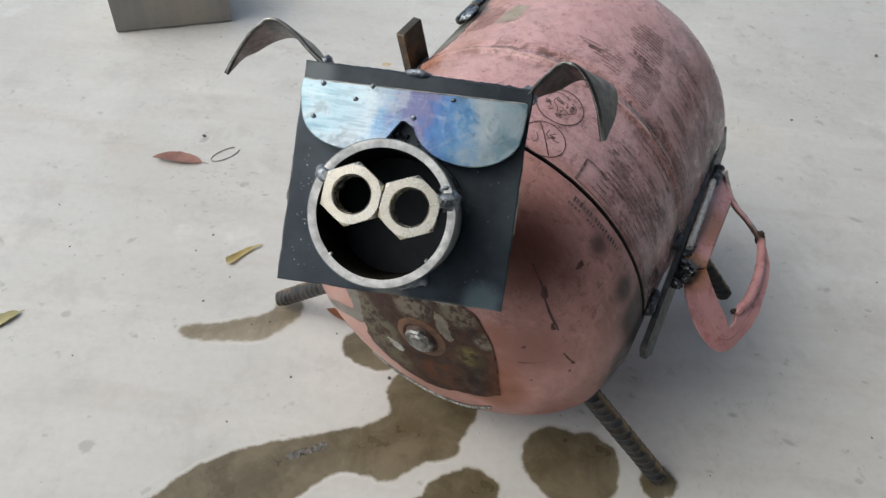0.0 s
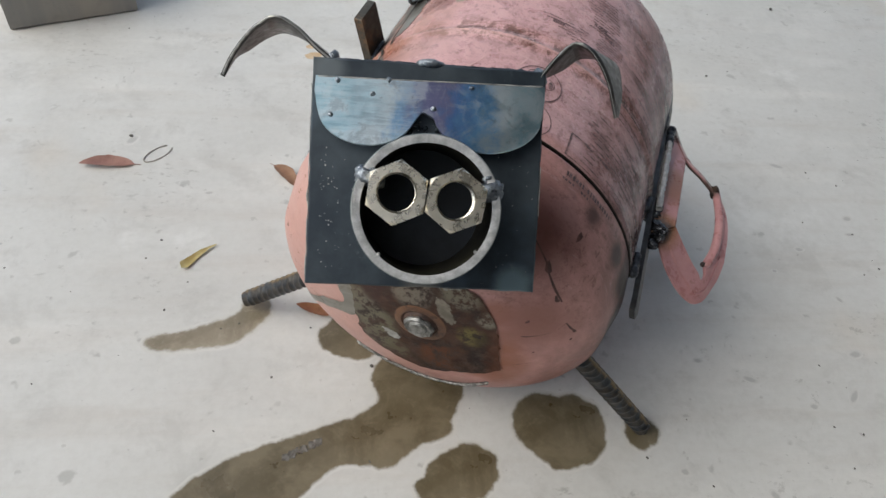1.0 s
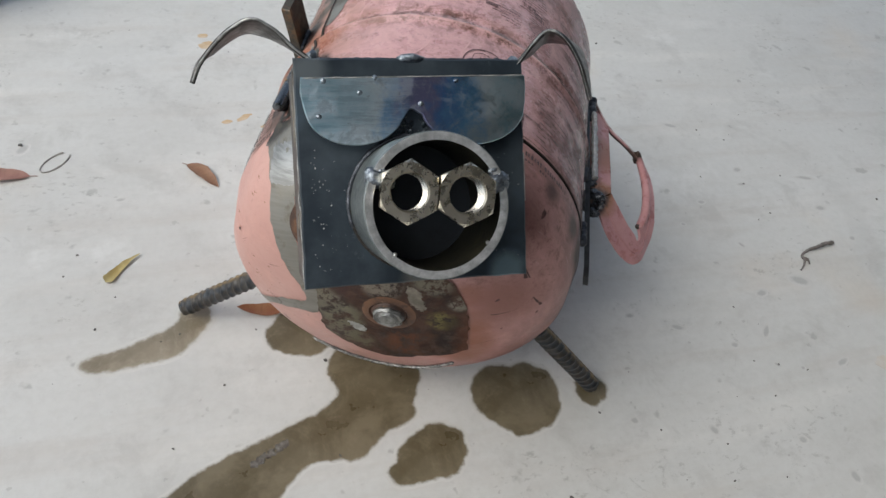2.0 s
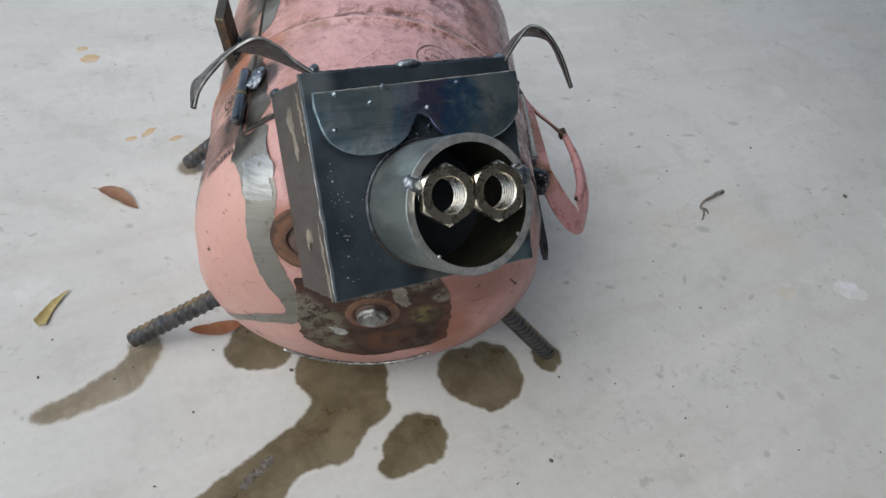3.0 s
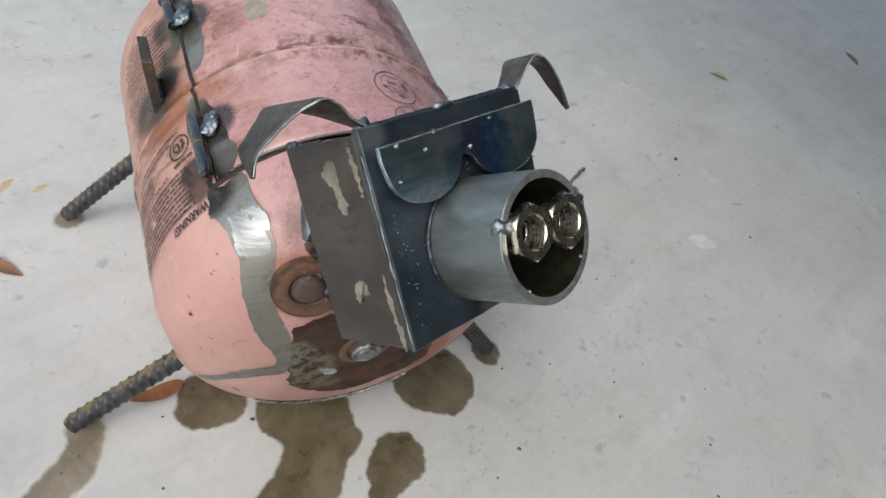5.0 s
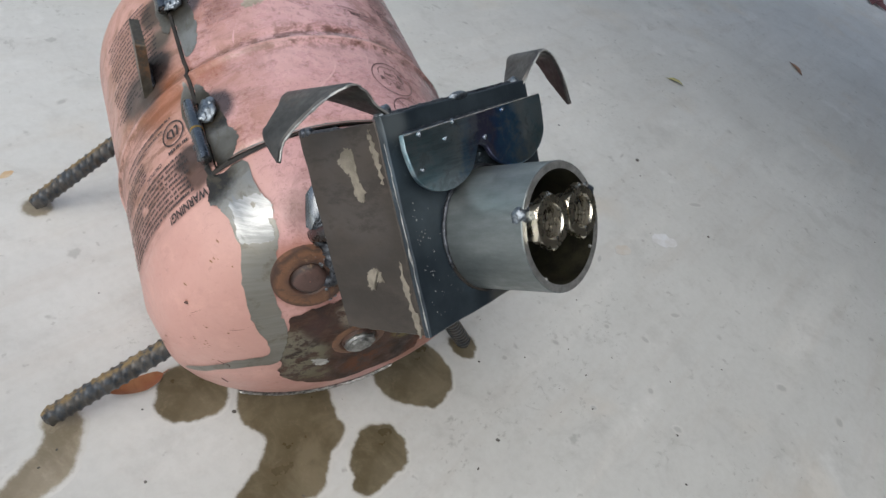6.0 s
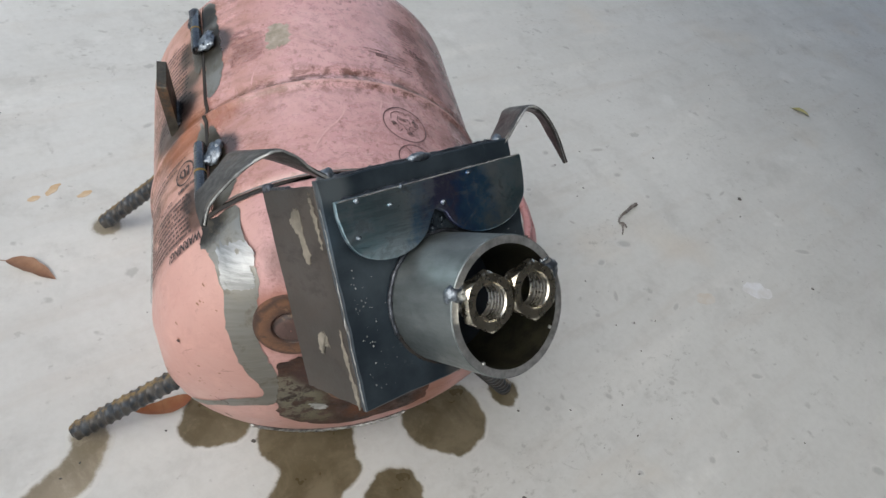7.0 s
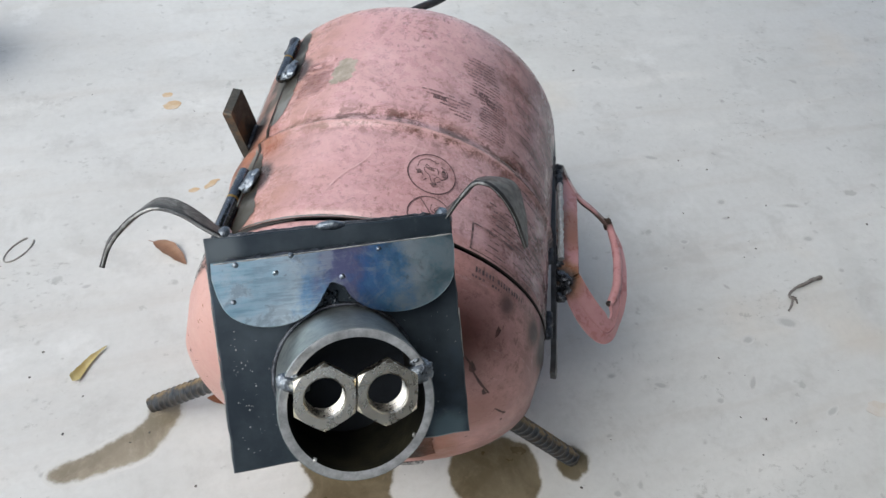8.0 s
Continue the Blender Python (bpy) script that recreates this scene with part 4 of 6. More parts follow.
def nut(at, turn, af=0.0228, hole=0.0074, thick=0.0048):
    """A hexagon nut: corners cut by a shallow cone, countersunk threaded bore."""
    b = bmesh.new()
    n = 72
    rh = af / 2
    turns = [2 * math.pi * k / n for k in range(n)]
    hexr = [rh / math.cos((a % (math.pi / 3)) - math.pi / 6) for a in turns]

    def ring_of(rads, hs):
        return [Vector((r * math.cos(a), r * math.sin(a), h)) for r, a, h in zip(rads, turns, hs)]
    crown = [min(r, rh * 1.03) for r in hexr]
    fall = [0.00025 + max(0.0, r - rh * 1.03) * 0.62 for r in hexr]
    out = [ring_of(crown, [0.0] * n), ring_of(hexr, fall), ring_of(hexr, [thick - f for f in fall]), ring_of(crown, [thick] * n)]
    vs = skin(b, out + [ring_of([hole + 0.0006] * n, [thick] * n), ring_of([hole + 0.0003] * n, [thick - 0.0004] * n)], caps=False)
    low = [b.verts.new(v) for v in ring_of([hole + 0.0010] * n, [0.0] * n)]
    for k in range(n):
        b.faces.new((low[k], low[(k + 1) % n], vs[0][(k + 1) % n], vs[0][k]))
    m = SNOUT @ Matrix.Translation(at) @ pose(0, 0, 0, 0, 0, turn)
    one = part("nostril_nut", b, NUT, snout, "shiny zinc hexagon nut", m, False)
    b = bmesh.new()
    pitch = 0.0020
    prof = [(hole + 0.0003, thick - 0.0004)]
    for i in range(6):
        z = thick - 0.0008 - i * pitch
        prof += [(hole, z), (hole, z - pitch * 0.22), (hole + 0.0012, z - pitch * 0.55), (hole + 0.0012, z - pitch * 0.75)]
    prof.append((hole + 0.001, thick - 0.0125))
    skin(b, [[Vector((r * math.cos(a), r * math.sin(a), z)) for a in turns] for r, z in prof], caps=False)
    part("thread", b, THREAD, one, "worn screw thread", m, sharp=25)
    return one


nut((-0.0120, 0.0060, depth - 0.0006), 24)
nut((0.0114, 0.0040, depth - 0.0003), 22)


def nut_weld(deg, lumps):
    """Weld metal bridging the pipe's rim and a nut; lumps: distance out, sideways, height, and three sizes."""
    b = bmesh.new()
    turn = Matrix.Rotation(radians(deg), 3, "Z")
    for out, side, up, sizes in lumps:
        blob(b, turn @ Vector((out, side, depth + up)), sizes, rng, turn, 0.10)
    part("nut_weld", b, BEAD, snout, "silvery weld bridging nut and rim", SNOUT)


nut_weld(154, ((0.0262, 0.0, -0.0014, (0.0060, 0.0036, 0.0026)), (0.0287, 0.0002, -0.0026, (0.0026, 0.0040, 0.0030)), (0.0222, -0.0004, -0.0030, (0.0032, 0.0030, 0.0030)), (0.0262, -0.0030, -0.0016, (0.0026, 0.0018, 0.0018))))
nut_weld(18, ((0.0264, 0.0, -0.0014, (0.0056, 0.0042, 0.0026)), (0.0287, 0.0010, -0.0028, (0.0026, 0.0044, 0.0030)), (0.0228, 0.0006, -0.0026, (0.0030, 0.0034, 0.0028)), (0.0268, 0.0052, -0.0012, (0.0022, 0.0020, 0.0016))))
for deg in (-38, -134):
    bm = bmesh.new()
    blob(bm, (0.0262 * math.cos(radians(deg)), 0.0262 * math.sin(radians(deg)), depth - 0.0010), (0.0011, 0.0009, 0.0010), rng)
    part("burr", bm, RIM, snout, "", SNOUT)
# black bead drawn where the open joint under the pipe lies in shade
bm = bmesh.new()
bead(bm, [Vector(((ro + 0.0003) * math.cos(a), (ro + 0.0003) * math.sin(a), 0.0006)) for a in np.linspace(radians(176), radians(262), 36)], 0.0010, rng)
part("snout_gap", bm, INSIDE, snout, "black bead for the shade in an open joint", SNOUT)

# ears: bent strips from the plate's upper corners
EARS = (([(-0.0450, 0.0510, -0.002), (-0.0525, 0.0565, -0.001), (-0.0600, 0.0630, 0.003), (-0.0690, 0.0667, 0.0062), (-0.0785, 0.0636, 0.0000), (-0.0872, 0.0570, -0.0085), (-0.0930, 0.0505, -0.0150), (-0.0962, 0.0437, -0.0165)],
         [(-0.0455, 0.0530, -0.011), (-0.0560, 0.0622, -0.023), (-0.0650, 0.0676, -0.033), (-0.0730, 0.0690, -0.0355), (-0.0810, 0.0640, -0.031), (-0.0876, 0.0589, -0.0305), (-0.0934, 0.0543, -0.0275), (-0.0966, 0.0432, -0.0172)]),
        ([(0.0505, 0.0490, 0.000), (0.0574, 0.0582, 0.004), (0.0641, 0.0636, 0.006), (0.0721, 0.0601, 0.006), (0.0800, 0.0486, 0.005), (0.0858, 0.0319, 0.003)],
         [(0.0520, 0.0500, -0.014), (0.0650, 0.0570, -0.021), (0.0756, 0.0640, -0.0245), (0.0905, 0.0605, -0.020), (0.0918, 0.0465, -0.012), (0.0866, 0.0325, 0.0015)]))
for fade, (fronts, backs) in zip((0.0, 1.0), EARS):
    bm = bmesh.new()
    a, b = spline(fronts, 40), spline(backs, 40)
    for i in range(40):
        a[i] += (a[i] - b[i]) * 0.03 * noise.noise(Vector((i * 0.5, 1, 7)))
        b[i] += (b[i] - a[i]) * 0.05 * noise.noise(Vector((i * 0.5, 9, 2)))
    ribbon(bm, a, b, 0.0022)
    ear = part("ear", bm, EAR, pig, "bent tapering strip of grey steel", HEAD, sharp=30)
    bm = bmesh.new()
    tube(bm, [p + (p - q).normalized() * 0.00015 for p, q in zip(a, b)], [(0.0005 + 0.0004 * noise.noise(Vector((i * 0.7, 2, 2)))) * (1 - fade * 0.75 * (i < 8 or i > 20)) for i in range(40)], 6)
    part("ground_edge", bm, EDGE, ear, "bright cut edge", HEAD)
    bm = bmesh.new()
    blob(bm, a[0] * 0.5 + b[0] * 0.5, (0.0045, 0.0030, 0.0050), rng)
    part("ear_weld", bm, BEAD, ear, "", HEAD)
bm = bmesh.new()
blob(bm, (-0.0005, 0.0518, -0.001), (0.0060, 0.0022, 0.0028), rng, Matrix.Identity(3))
part("tack_weld", bm, BEAD, face, "silvery tack weld", HEAD)
bm = bmesh.new()
bead(bm, [Vector((u, 0.0513, -0.0038)) for u in np.linspace(-0.044, 0.045, 50)], 0.0013, rng)
part("top_weld", bm, DARKBEAD, face, "", HEAD)
bm = bmesh.new()
for v, size in ((-0.0575, 0.0026), (-0.0530, 0.0024)):
    blob(bm, (-0.0512, 0.0500, v), (size, size * 0.9, size), rng)
bead(bm, [Vector((-0.0512, 0.0492, v)) for v in np.linspace(-0.051, -0.030, 14)], 0.0013, rng)
part("cheek_weld", bm, DARKBEAD, cheek, "", HEAD)

# neck: hidden bracket and lug between the plate and the dome
bm = bmesh.new()
slab(bm, -0.030, 0.030, -0.036, 0.012, -0.075, -0.0045, 0.001)
part("neck_bracket", bm, STRAP, pig, "", HEAD)
TANK_HEAD = HEAD.inverted() @ BARREL
bm = bmesh.new()
tube(bm, spline([Vector((-0.030, 0.004, -0.030)), Vector((-0.034, 0.000, -0.046)), TANK_HEAD @ on_dome(-0.046, 0.092, 0.004), TANK_HEAD @ on_dome(-0.046, 0.088, -0.004)], 14), [0.0055] * 14, 12, 0.05, rng)
part("neck_lug", bm, HINGE, pig, "", HEAD)
bm = bmesh.new()
bead(bm, [TANK_HEAD @ on_dome(p.x + rng.uniform(-0.0018, 0.0018), p.y, 0.0014) for p in spline([(-0.048, 0.101, 0), (-0.0455, 0.089, 0), (-0.041, 0.085, 0), (-0.037, 0.078, 0), (-0.034, 0.071, 0), (-0.035, 0.060, 0)], 34)], 0.0042, rng)
part("neck_weld", bm, DARKBEAD, pig, "", HEAD)


# ---- marks on the front dome ----
def dome_patch(outline, mat, name, label="", lift=0.0005, rag=0.0008, seed=1, smooth_line=True):
    """A thin irregular layer that follows the dome; outline in x, z."""
    rg = random.Random(seed)
    pts = [Vector((x, z, 0)) for x, z in outline]
    ring_pts = loop_spline(pts, 90) if smooth_line else pts
    ring_pts = [p + Vector((rg.uniform(-rag, rag), rg.uniform(-rag, rag), 0)) for p in ring_pts]
    b = bmesh.new()
    f = b.faces.new([b.verts.new(p) for p in ring_pts])
    f.normal_update()
    bmesh.ops.triangulate(b, faces=[f])
    for _ in range(4):
        long_edges = [e for e in b.edges if e.calc_length() > 0.005]
        if not long_edges:
            break
        bmesh.ops.subdivide_edges(b, edges=long_edges, cuts=1)
        bmesh.ops.triangulate(b, faces=b.faces[:])
    for v in b.verts:
        v.co = on_dome(v.co.x, v.co.y, lift)
    return part(name, b, mat, shell, label, BARREL)


dome_patch([(-0.0885, 0.0790), (-0.0868, 0.0760), (-0.0845, 0.0690), (-0.0838, 0.0600), (-0.0812, 0.0475), (-0.0770, 0.0350), (-0.0723, 0.0240), (-0.0660, 0.0130), (-0.0604, 0.0041), (-0.0570, -0.0075), (-0.0640, -0.0140), (-0.0780, -0.0215), (-0.0956, -0.0425), (-0.0945, -0.0500), (-0.0785, -0.0345), (-0.0636, -0.0255),
            (-0.0475, -0.0185), (-0.0470, 0.0080), (-0.0544, 0.0266), (-0.0573, 0.0325), (-0.0655, 0.0512), (-0.0680, 0.0630), (-0.0672, 0.0740), (-0.0670, 0.0838), (-0.0690, 0.0905), (-0.0760, 0.0915), (-0.0850, 0.0830)], BARE, "bare_metal_strip", "paint ground off to dull bare steel", 0.0004, 0.0009, 3)
dome_patch([(-0.0879, 0.0837), (-0.0868, 0.0823), (-0.0871, 0.0810), (-0.0862, 0.0778), (-0.0843, 0.0740), (-0.0770, 0.0769), (-0.0690, 0.0816), (-0.0695, 0.0869), (-0.0716, 0.0889), (-0.0694, 0.0915), (-0.0696, 0.0948), (-0.0738, 0.0949), (-0.0810, 0.0897)], FRESH, "fresh_ground_band", "freshly ground shiny steel", 0.0008, 0.0006, 5)
dome_patch([(-0.052, 0.030), (-0.040, 0.040), (-0.020, 0.049), (0.0, 0.054), (0.022, 0.054), (0.040, 0.042), (0.052, 0.012), (0.0555, -0.012), (0.056, -0.031), (0.034, -0.046), (0.004, -0.060), (-0.022, -0.053), (-0.042, -0.038),
            (-0.048, -0.010), (-0.050, 0.012)], BURNT, "burnt_patch", "burnt brown scale with rust", 0.0009, 0.0012, 8)


def dome_frame(x, z):
    p, q = on_dome(x, z), on_dome(x, z, 1.0)
    nrm = (q - p).normalized()
    side = nrm.cross(Vector((0, 0, 1))).normalized()
    m = Matrix((side, nrm.cross(side), nrm)).transposed().to_4x4()
    m.translation = p
    return BARREL @ m


def cap(x, z, rim_r, in_r, name, label, mat, knob):
    """A capped valve hole: scorched ring, groove and domed plug."""
    b = bmesh.new()
    prof = [(rim_r, -0.0020), (rim_r * 0.97, 0.0006), (rim_r * 0.8, 0.0014), (in_r * 1.16, 0.0016), (in_r * 1.04, 0.0004), (in_r * 0.98, 0.0016), (in_r * 0.85, 0.0030), (in_r * 0.5, 0.0038), (0.0004, 0.0040)]
    skin(b, [[Vector((r * math.cos(2 * math.pi * k / 48), r * math.sin(2 * math.pi * k / 48), h)) for k in range(48)] for r, h in prof], caps=False)
    ob = part(name, b, mat, shell, label, dome_frame(x, z))
    if knob:
        b = bmesh.new()
        rings = []
        for r, h in ((0.0100, 0.002), (0.0103, 0.0040), (0.0092, 0.0054), (0.0066, 0.0046), (0.0052, 0.0060), (0.0030, 0.0058), (0.0004, 0.0064)):
            rings.append([Vector((r * (1 + 0.12 * noise.noise(Vector((k * 0.5, r * 300, 3)))) * math.cos(2 * math.pi * k / 36), r * (1 + 0.12 * noise.noise(Vector((k * 0.5, r * 300, 5)))) * math.sin(2 * math.pi * k / 36), h)) for k in range(36)])
        skin(b, rings, caps=False)
        part("plug", b, PLUG, ob, "silvery welded-over plug", dome_frame(x, z))
    return ob


# lug, weld and spatter between the cap and the cheek
bm = bmesh.new()
blob(bm, (0, 0, 0.0026), (0.0085, 0.0140, 0.0040), rng, Matrix.Rotation(0.15, 3, "Z"))
part("neck_tab", bm, HINGE, shell, "rounded grey steel lug", dome_frame(-0.0465, 0.1025))
bm = bmesh.new()
blob(bm, (0, 0, 0.0030), (0.0032, 0.0075, 0.0036), rng, Matrix.Rotation(0.1, 3, "Z"))
part("lug_weld", bm, BEAD, shell, "silvery weld", dome_frame(-0.0420, 0.1000))
bm = bmesh.new()
for i in range(110):
    f = rng.random()
    x, z = -0.0450 + 0.012 * f + rng.gauss(0, 0.0032), 0.092 - 0.040 * f + rng.gauss(0, 0.0035)
    size = 0.0005 + 0.0013 * rng.random() ** 2
    blob(bm, on_dome(x, z, size * 0.5), (size * rng.uniform(0.8, 1.8), size, size), rng)
tagged(part("weld_spatter", bm, BEAD, shell, "shiny beads of weld spatter", BARREL), kind="stuff")
cap(-0.048, 0.064, 0.0220, 0.0100, "capped_hole", "rust-ringed capped hole", RINGED, False)
cap(0.0, 0.004, 0.0190, 0.0115, "capped_hole", "rust-ringed hole with a silvery plug", RINGED, True)
for i, pts in enumerate(([(0.008, 0.036), (0.014, 0.037), (0.019, 0.030), (0.023, 0.020), (0.020, 0.015), (0.013, 0.022)], [(-0.026, -0.017), (-0.020, -0.016), (-0.014, -0.021), (-0.017, -0.026), (-0.023, -0.022)], [(-0.012, 0.050), (0.005, 0.053), (0.022, 0.051), (0.012, 0.0475), (-0.002, 0.048)])):
    dome_patch(pts, RUBBED if i == 0 else RIM if i == 1 else BARE, "bare_metal_patch", "", 0.0013, 0.0013, 20 + i)
# scratches down to the primer
near_strap = (([(0.0567, 0.0905), (0.0654, 0.0799), (0.0678, 0.0752)], 0.0006), ([(0.0660, 0.0785), (0.0680, 0.0750), (0.0695, 0.0715)], 0.0026), ([(0.0690, 0.0720), (0.0727, 0.0661), (0.0770, 0.0590), (0.0818, 0.0513)], 0.0010), ([(0.0770, 0.0560), (0.0788, 0.0528), (0.0800, 0.0515)], 0.0016),
              ([(0.0645, 0.0180), (0.0690, 0.0188), (0.0745, 0.0206)], 0.0013), ([(0.0745, 0.0206), (0.0811, 0.0243), (0.0870, 0.0303), (0.0884, 0.0335)], 0.0007), ([(0.0884, 0.0335), (0.0920, 0.0290), (0.0954, 0.0245)], 0.0009), ([(0.0940, 0.0262), (0.0952, 0.0250), (0.0958, 0.0238)], 0.0016),
              ([(0.0654, 0.0340), (0.0664, 0.0324)], 0.0024), ([(0.0750, 0.0020), (0.0753, 0.0008)], 0.0016), ([(0.0634, -0.0195), (0.0700, -0.0160), (0.0762, -0.0127)], 0.0008), ([(0.0945, 0.0180), (0.0950, 0.0160)], 0.0014), ([(0.0785, 0.0880), (0.0806, 0.0855)], 0.0018))
near_strip = (([(-0.0837, 0.0137), (-0.0772, 0.0164), (-0.0700, 0.0238)], 0.0007), ([(-0.0964, -0.0135), (-0.0892, -0.0050)], 0.0006), ([(-0.1048, 0.0175), (-0.0999, 0.0244)], 0.0007), ([(-0.1060, 0.0140), (-0.1020, 0.0190)], 0.0005), ([(-0.0764, -0.0505), (-0.0711, -0.0573)], 0.0010),
              ([(-0.0845, -0.022), (-0.0800, -0.026), (-0.0835, -0.030)], 0.0005), ([(-0.0800, -0.024), (-0.0760, -0.028), (-0.0775, -0.033)], 0.0005), ([(-0.1075, 0.0250), (-0.1068, 0.0232)], 0.0018))
for pts, w in near_strap + near_strip:
    w *= 0.9
    b = bmesh.new()
    line = spline([(*p, 0) for p in pts], 14)
    lo = [on_dome(p.x - w * 0.6 * (1 - abs(i / 6.5 - 1)), p.y - w * 0.6 * (1 - abs(i / 6.5 - 1)), 0.0004) for i, p in enumerate(line)]
    hi = [on_dome(p.x + w * 0.6, p.y + w * 0.6, 0.0004) for p in line]
    skin(b, list(zip(lo, hi)), closed=False, caps=False)
    part("scratch", b, SCRATCH, shell, "", BARREL)
b = bmesh.new()
for i in range(34):
    x, z = rng.uniform(-0.114, -0.072), rng.uniform(-0.03, 0.07)
    if math.hypot(x, z) < 0.118:
        s = rng.uniform(0.0003, 0.0008)
        p = [on_dome(x + s * math.cos(k), z + s * 0.8 * math.sin(k), 0.0003) for k in np.linspace(0, 5.6, 8)]
        b.faces.new([b.verts.new(q) for q in p])
tagged(part("rust_speckle", b, LEAF_BROWN, shell, "", BARREL), kind="stuff")


# ---- marks on the barrel of the cylinder ----
def wrap_patch(outline, mat, parent, name, label="", lift=0.0004, rag=0.0007, seed=1):
    """A thin layer on the barrel; outline in degrees from the top and metres along the axis."""
    rg = random.Random(seed)
    k = math.degrees(1 / R)
    pts = loop_spline([Vector((a / k, y, 0)) for a, y in outline], 70)
    pts = [p + Vector((rg.uniform(-rag, rag), rg.uniform(-rag, rag), 0)) for p in pts]
    b = bmesh.new()
    f = b.faces.new([b.verts.new(p) for p in pts])
    f.normal_update()
    bmesh.ops.triangulate(b, faces=[f])
    for _ in range(4):
        long_edges = [e for e in b.edges if e.calc_length() > 0.006]
        if not long_edges:
            break
        bmesh.ops.subdivide_edges(b, edges=long_edges, cuts=1)
        bmesh.ops.triangulate(b, faces=b.faces[:])
    for v in b.verts:
        v.co = on_tank(v.co.x * k, v.co.y, lift)
    return part(name, b, mat, parent, label, BARREL)


def dash(b, a0, a1, y0, y1, lift=0.0010):
    n = max(2, int(abs(a1 - a0) / 2.5) + 1)
    lo = [on_tank(a0 + (a1 - a0) * i / (n - 1), y0, lift) for i in range(n)]
    hi = [on_tank(a0 + (a1 - a0) * i / (n - 1), y1, lift) for i in range(n)]
    skin(b, list(zip(lo, hi)), closed=False, caps=False)


def print_rows(rows, parent, seed, word=(0.8, 3.2), gap=0.5, keep=0.9, mat=None, letter=0.0):
    """Unreadable print: rows (y, height, from angle, to angle) of word-long bars round the barrel."""
    rg = random.Random(seed)
    b = bmesh.new()
    for y, h, a0, a1 in rows:
        a = a0
        while a < a1:
            w = min(rg.uniform(*word), a1 - a)
            if rg.random() < keep and w > 0.2:
                if letter:
                    c = a
                    while c < a + w - 0.1:
                        d = letter * rg.uniform(0.55, 1.25)
                        tall = h / 2 * rg.choice((0.7, 0.85, 1.0, 1.0))
                        dash(b, c, c + d * 0.72, y - tall, y + h / 2)
                        c += d
                else:
                    dash(b, a, a + w, y - h / 2, y + h / 2)
            a += w + gap * rg.uniform(0.7, 1.6)
    return tagged(part("fine_print", b, mat or INK, parent, "worn unreadable rows of black print", BARREL), kind="stuff")


# door: print on its far flank
rg = random.Random(12)
rows = [(y, 0.0012, 15.5 + 4.5 * k / 12 + 3.5 * rg.random(), 34.5 - 6.0 * (y - 0.046) / 0.036) for k, y in enumerate(np.arange(0.083, 0.046, -0.0030))]
rows += [(y, 0.0012, a + 1.2 * rg.random(), 21 + 3 * rg.random()) for a, y in ((4.5, 0.0372), (5.5, 0.0342), (8.0, 0.0312), (10.5, 0.0282), (14.0, 0.0252), (16.5, 0.0222))]
rows += [(y, 0.0010, 24.5 + 2 * rg.random(), 35.5) for y in np.arange(0.015, 0.045, 0.0024)]
print_rows(rows, lid, 2, (0.8, 2.4), 0.35, 0.9, LID_INK, 0.42)
print_rows([(0.0520, 0.0026, 22, 27), (0.0492, 0.0026, 24, 30), (0.0455, 0.0028, 27, 31), (0.0330, 0.0026, 9, 13)], lid, 21, (1.0, 2.0), 0.3, 1.0, LID_INK, 0.5)
rows = [(y, 0.0009, 32 + 3 * rg.random(), 58 + 10 * rg.random()) for y in np.arange(-0.073, -0.026, 0.0046)]
rows += [(y, 0.0007, 47, 62 + 3 * rg.random()) for y in np.arange(-0.052, -0.024, 0.0024)]
rows += [(y, 0.0009, 38 + 6 * rg.random(), 76) for y in np.arange(-0.012, 0.085, 0.0052)]
print_rows(rows, lid, 3, (1.5, 7.0), 0.4, 0.75, FAINT)
b = bmesh.new()
dash(b, 27.2, 27.9, -0.077, -0.058), dash(b, 27.2, 62, -0.0584, -0.0576)
dash(b, 27.2, 60, -0.0775, -0.0768)
part("printed_frame", b, FAINT, lid, "", BARREL)


def roundel(a, y, r, parent, strokes, patches=(), mat=None, thick=0.05):
    """A printed circle; strokes: polylines with a half width inside it, patches: small grey ovals, all in radii."""
    b = bmesh.new()
    k = math.degrees(1 / R)

    def at(u, v):
        return on_tank(a + r * u * k, y + r * v, 0.0011)
    rim = [2 * math.pi * i / 48 for i in range(49)]
    skin(b, [(at(math.cos(q) * (1 - thick), math.sin(q) * (1 - thick)), at(math.cos(q), math.sin(q))) for q in rim], closed=False, caps=False)
    for pts, w in strokes:
        line = spline([(*p, 0) for p in pts], 5 * len(pts))
        rows2 = []
        for i, p in enumerate(line):
            t = (line[min(i + 1, len(line) - 1)] - line[max(i - 1, 0)]).normalized() * w
            rows2.append((at(p.x - t.y, p.y + t.x), at(p.x + t.y, p.y - t.x)))
        skin(b, rows2, closed=False, caps=False)
    ob = part("printed_roundel", b, mat or LID_INK, parent, "worn black printed circle mark", BARREL)
    for u, v, p, q, turn in patches:
        b = bmesh.new()
        b.faces.new([b.verts.new(at(u + p * math.cos(f) * math.cos(turn) - q * math.sin(f) * math.sin(turn), v + p * math.cos(f) * math.sin(turn) + q * math.sin(f) * math.cos(turn))) for f in np.linspace(0, 2 * math.pi, 14, endpoint=False)])
        part("printed_shading", b, FAINT, parent, "", BARREL)
    return ob


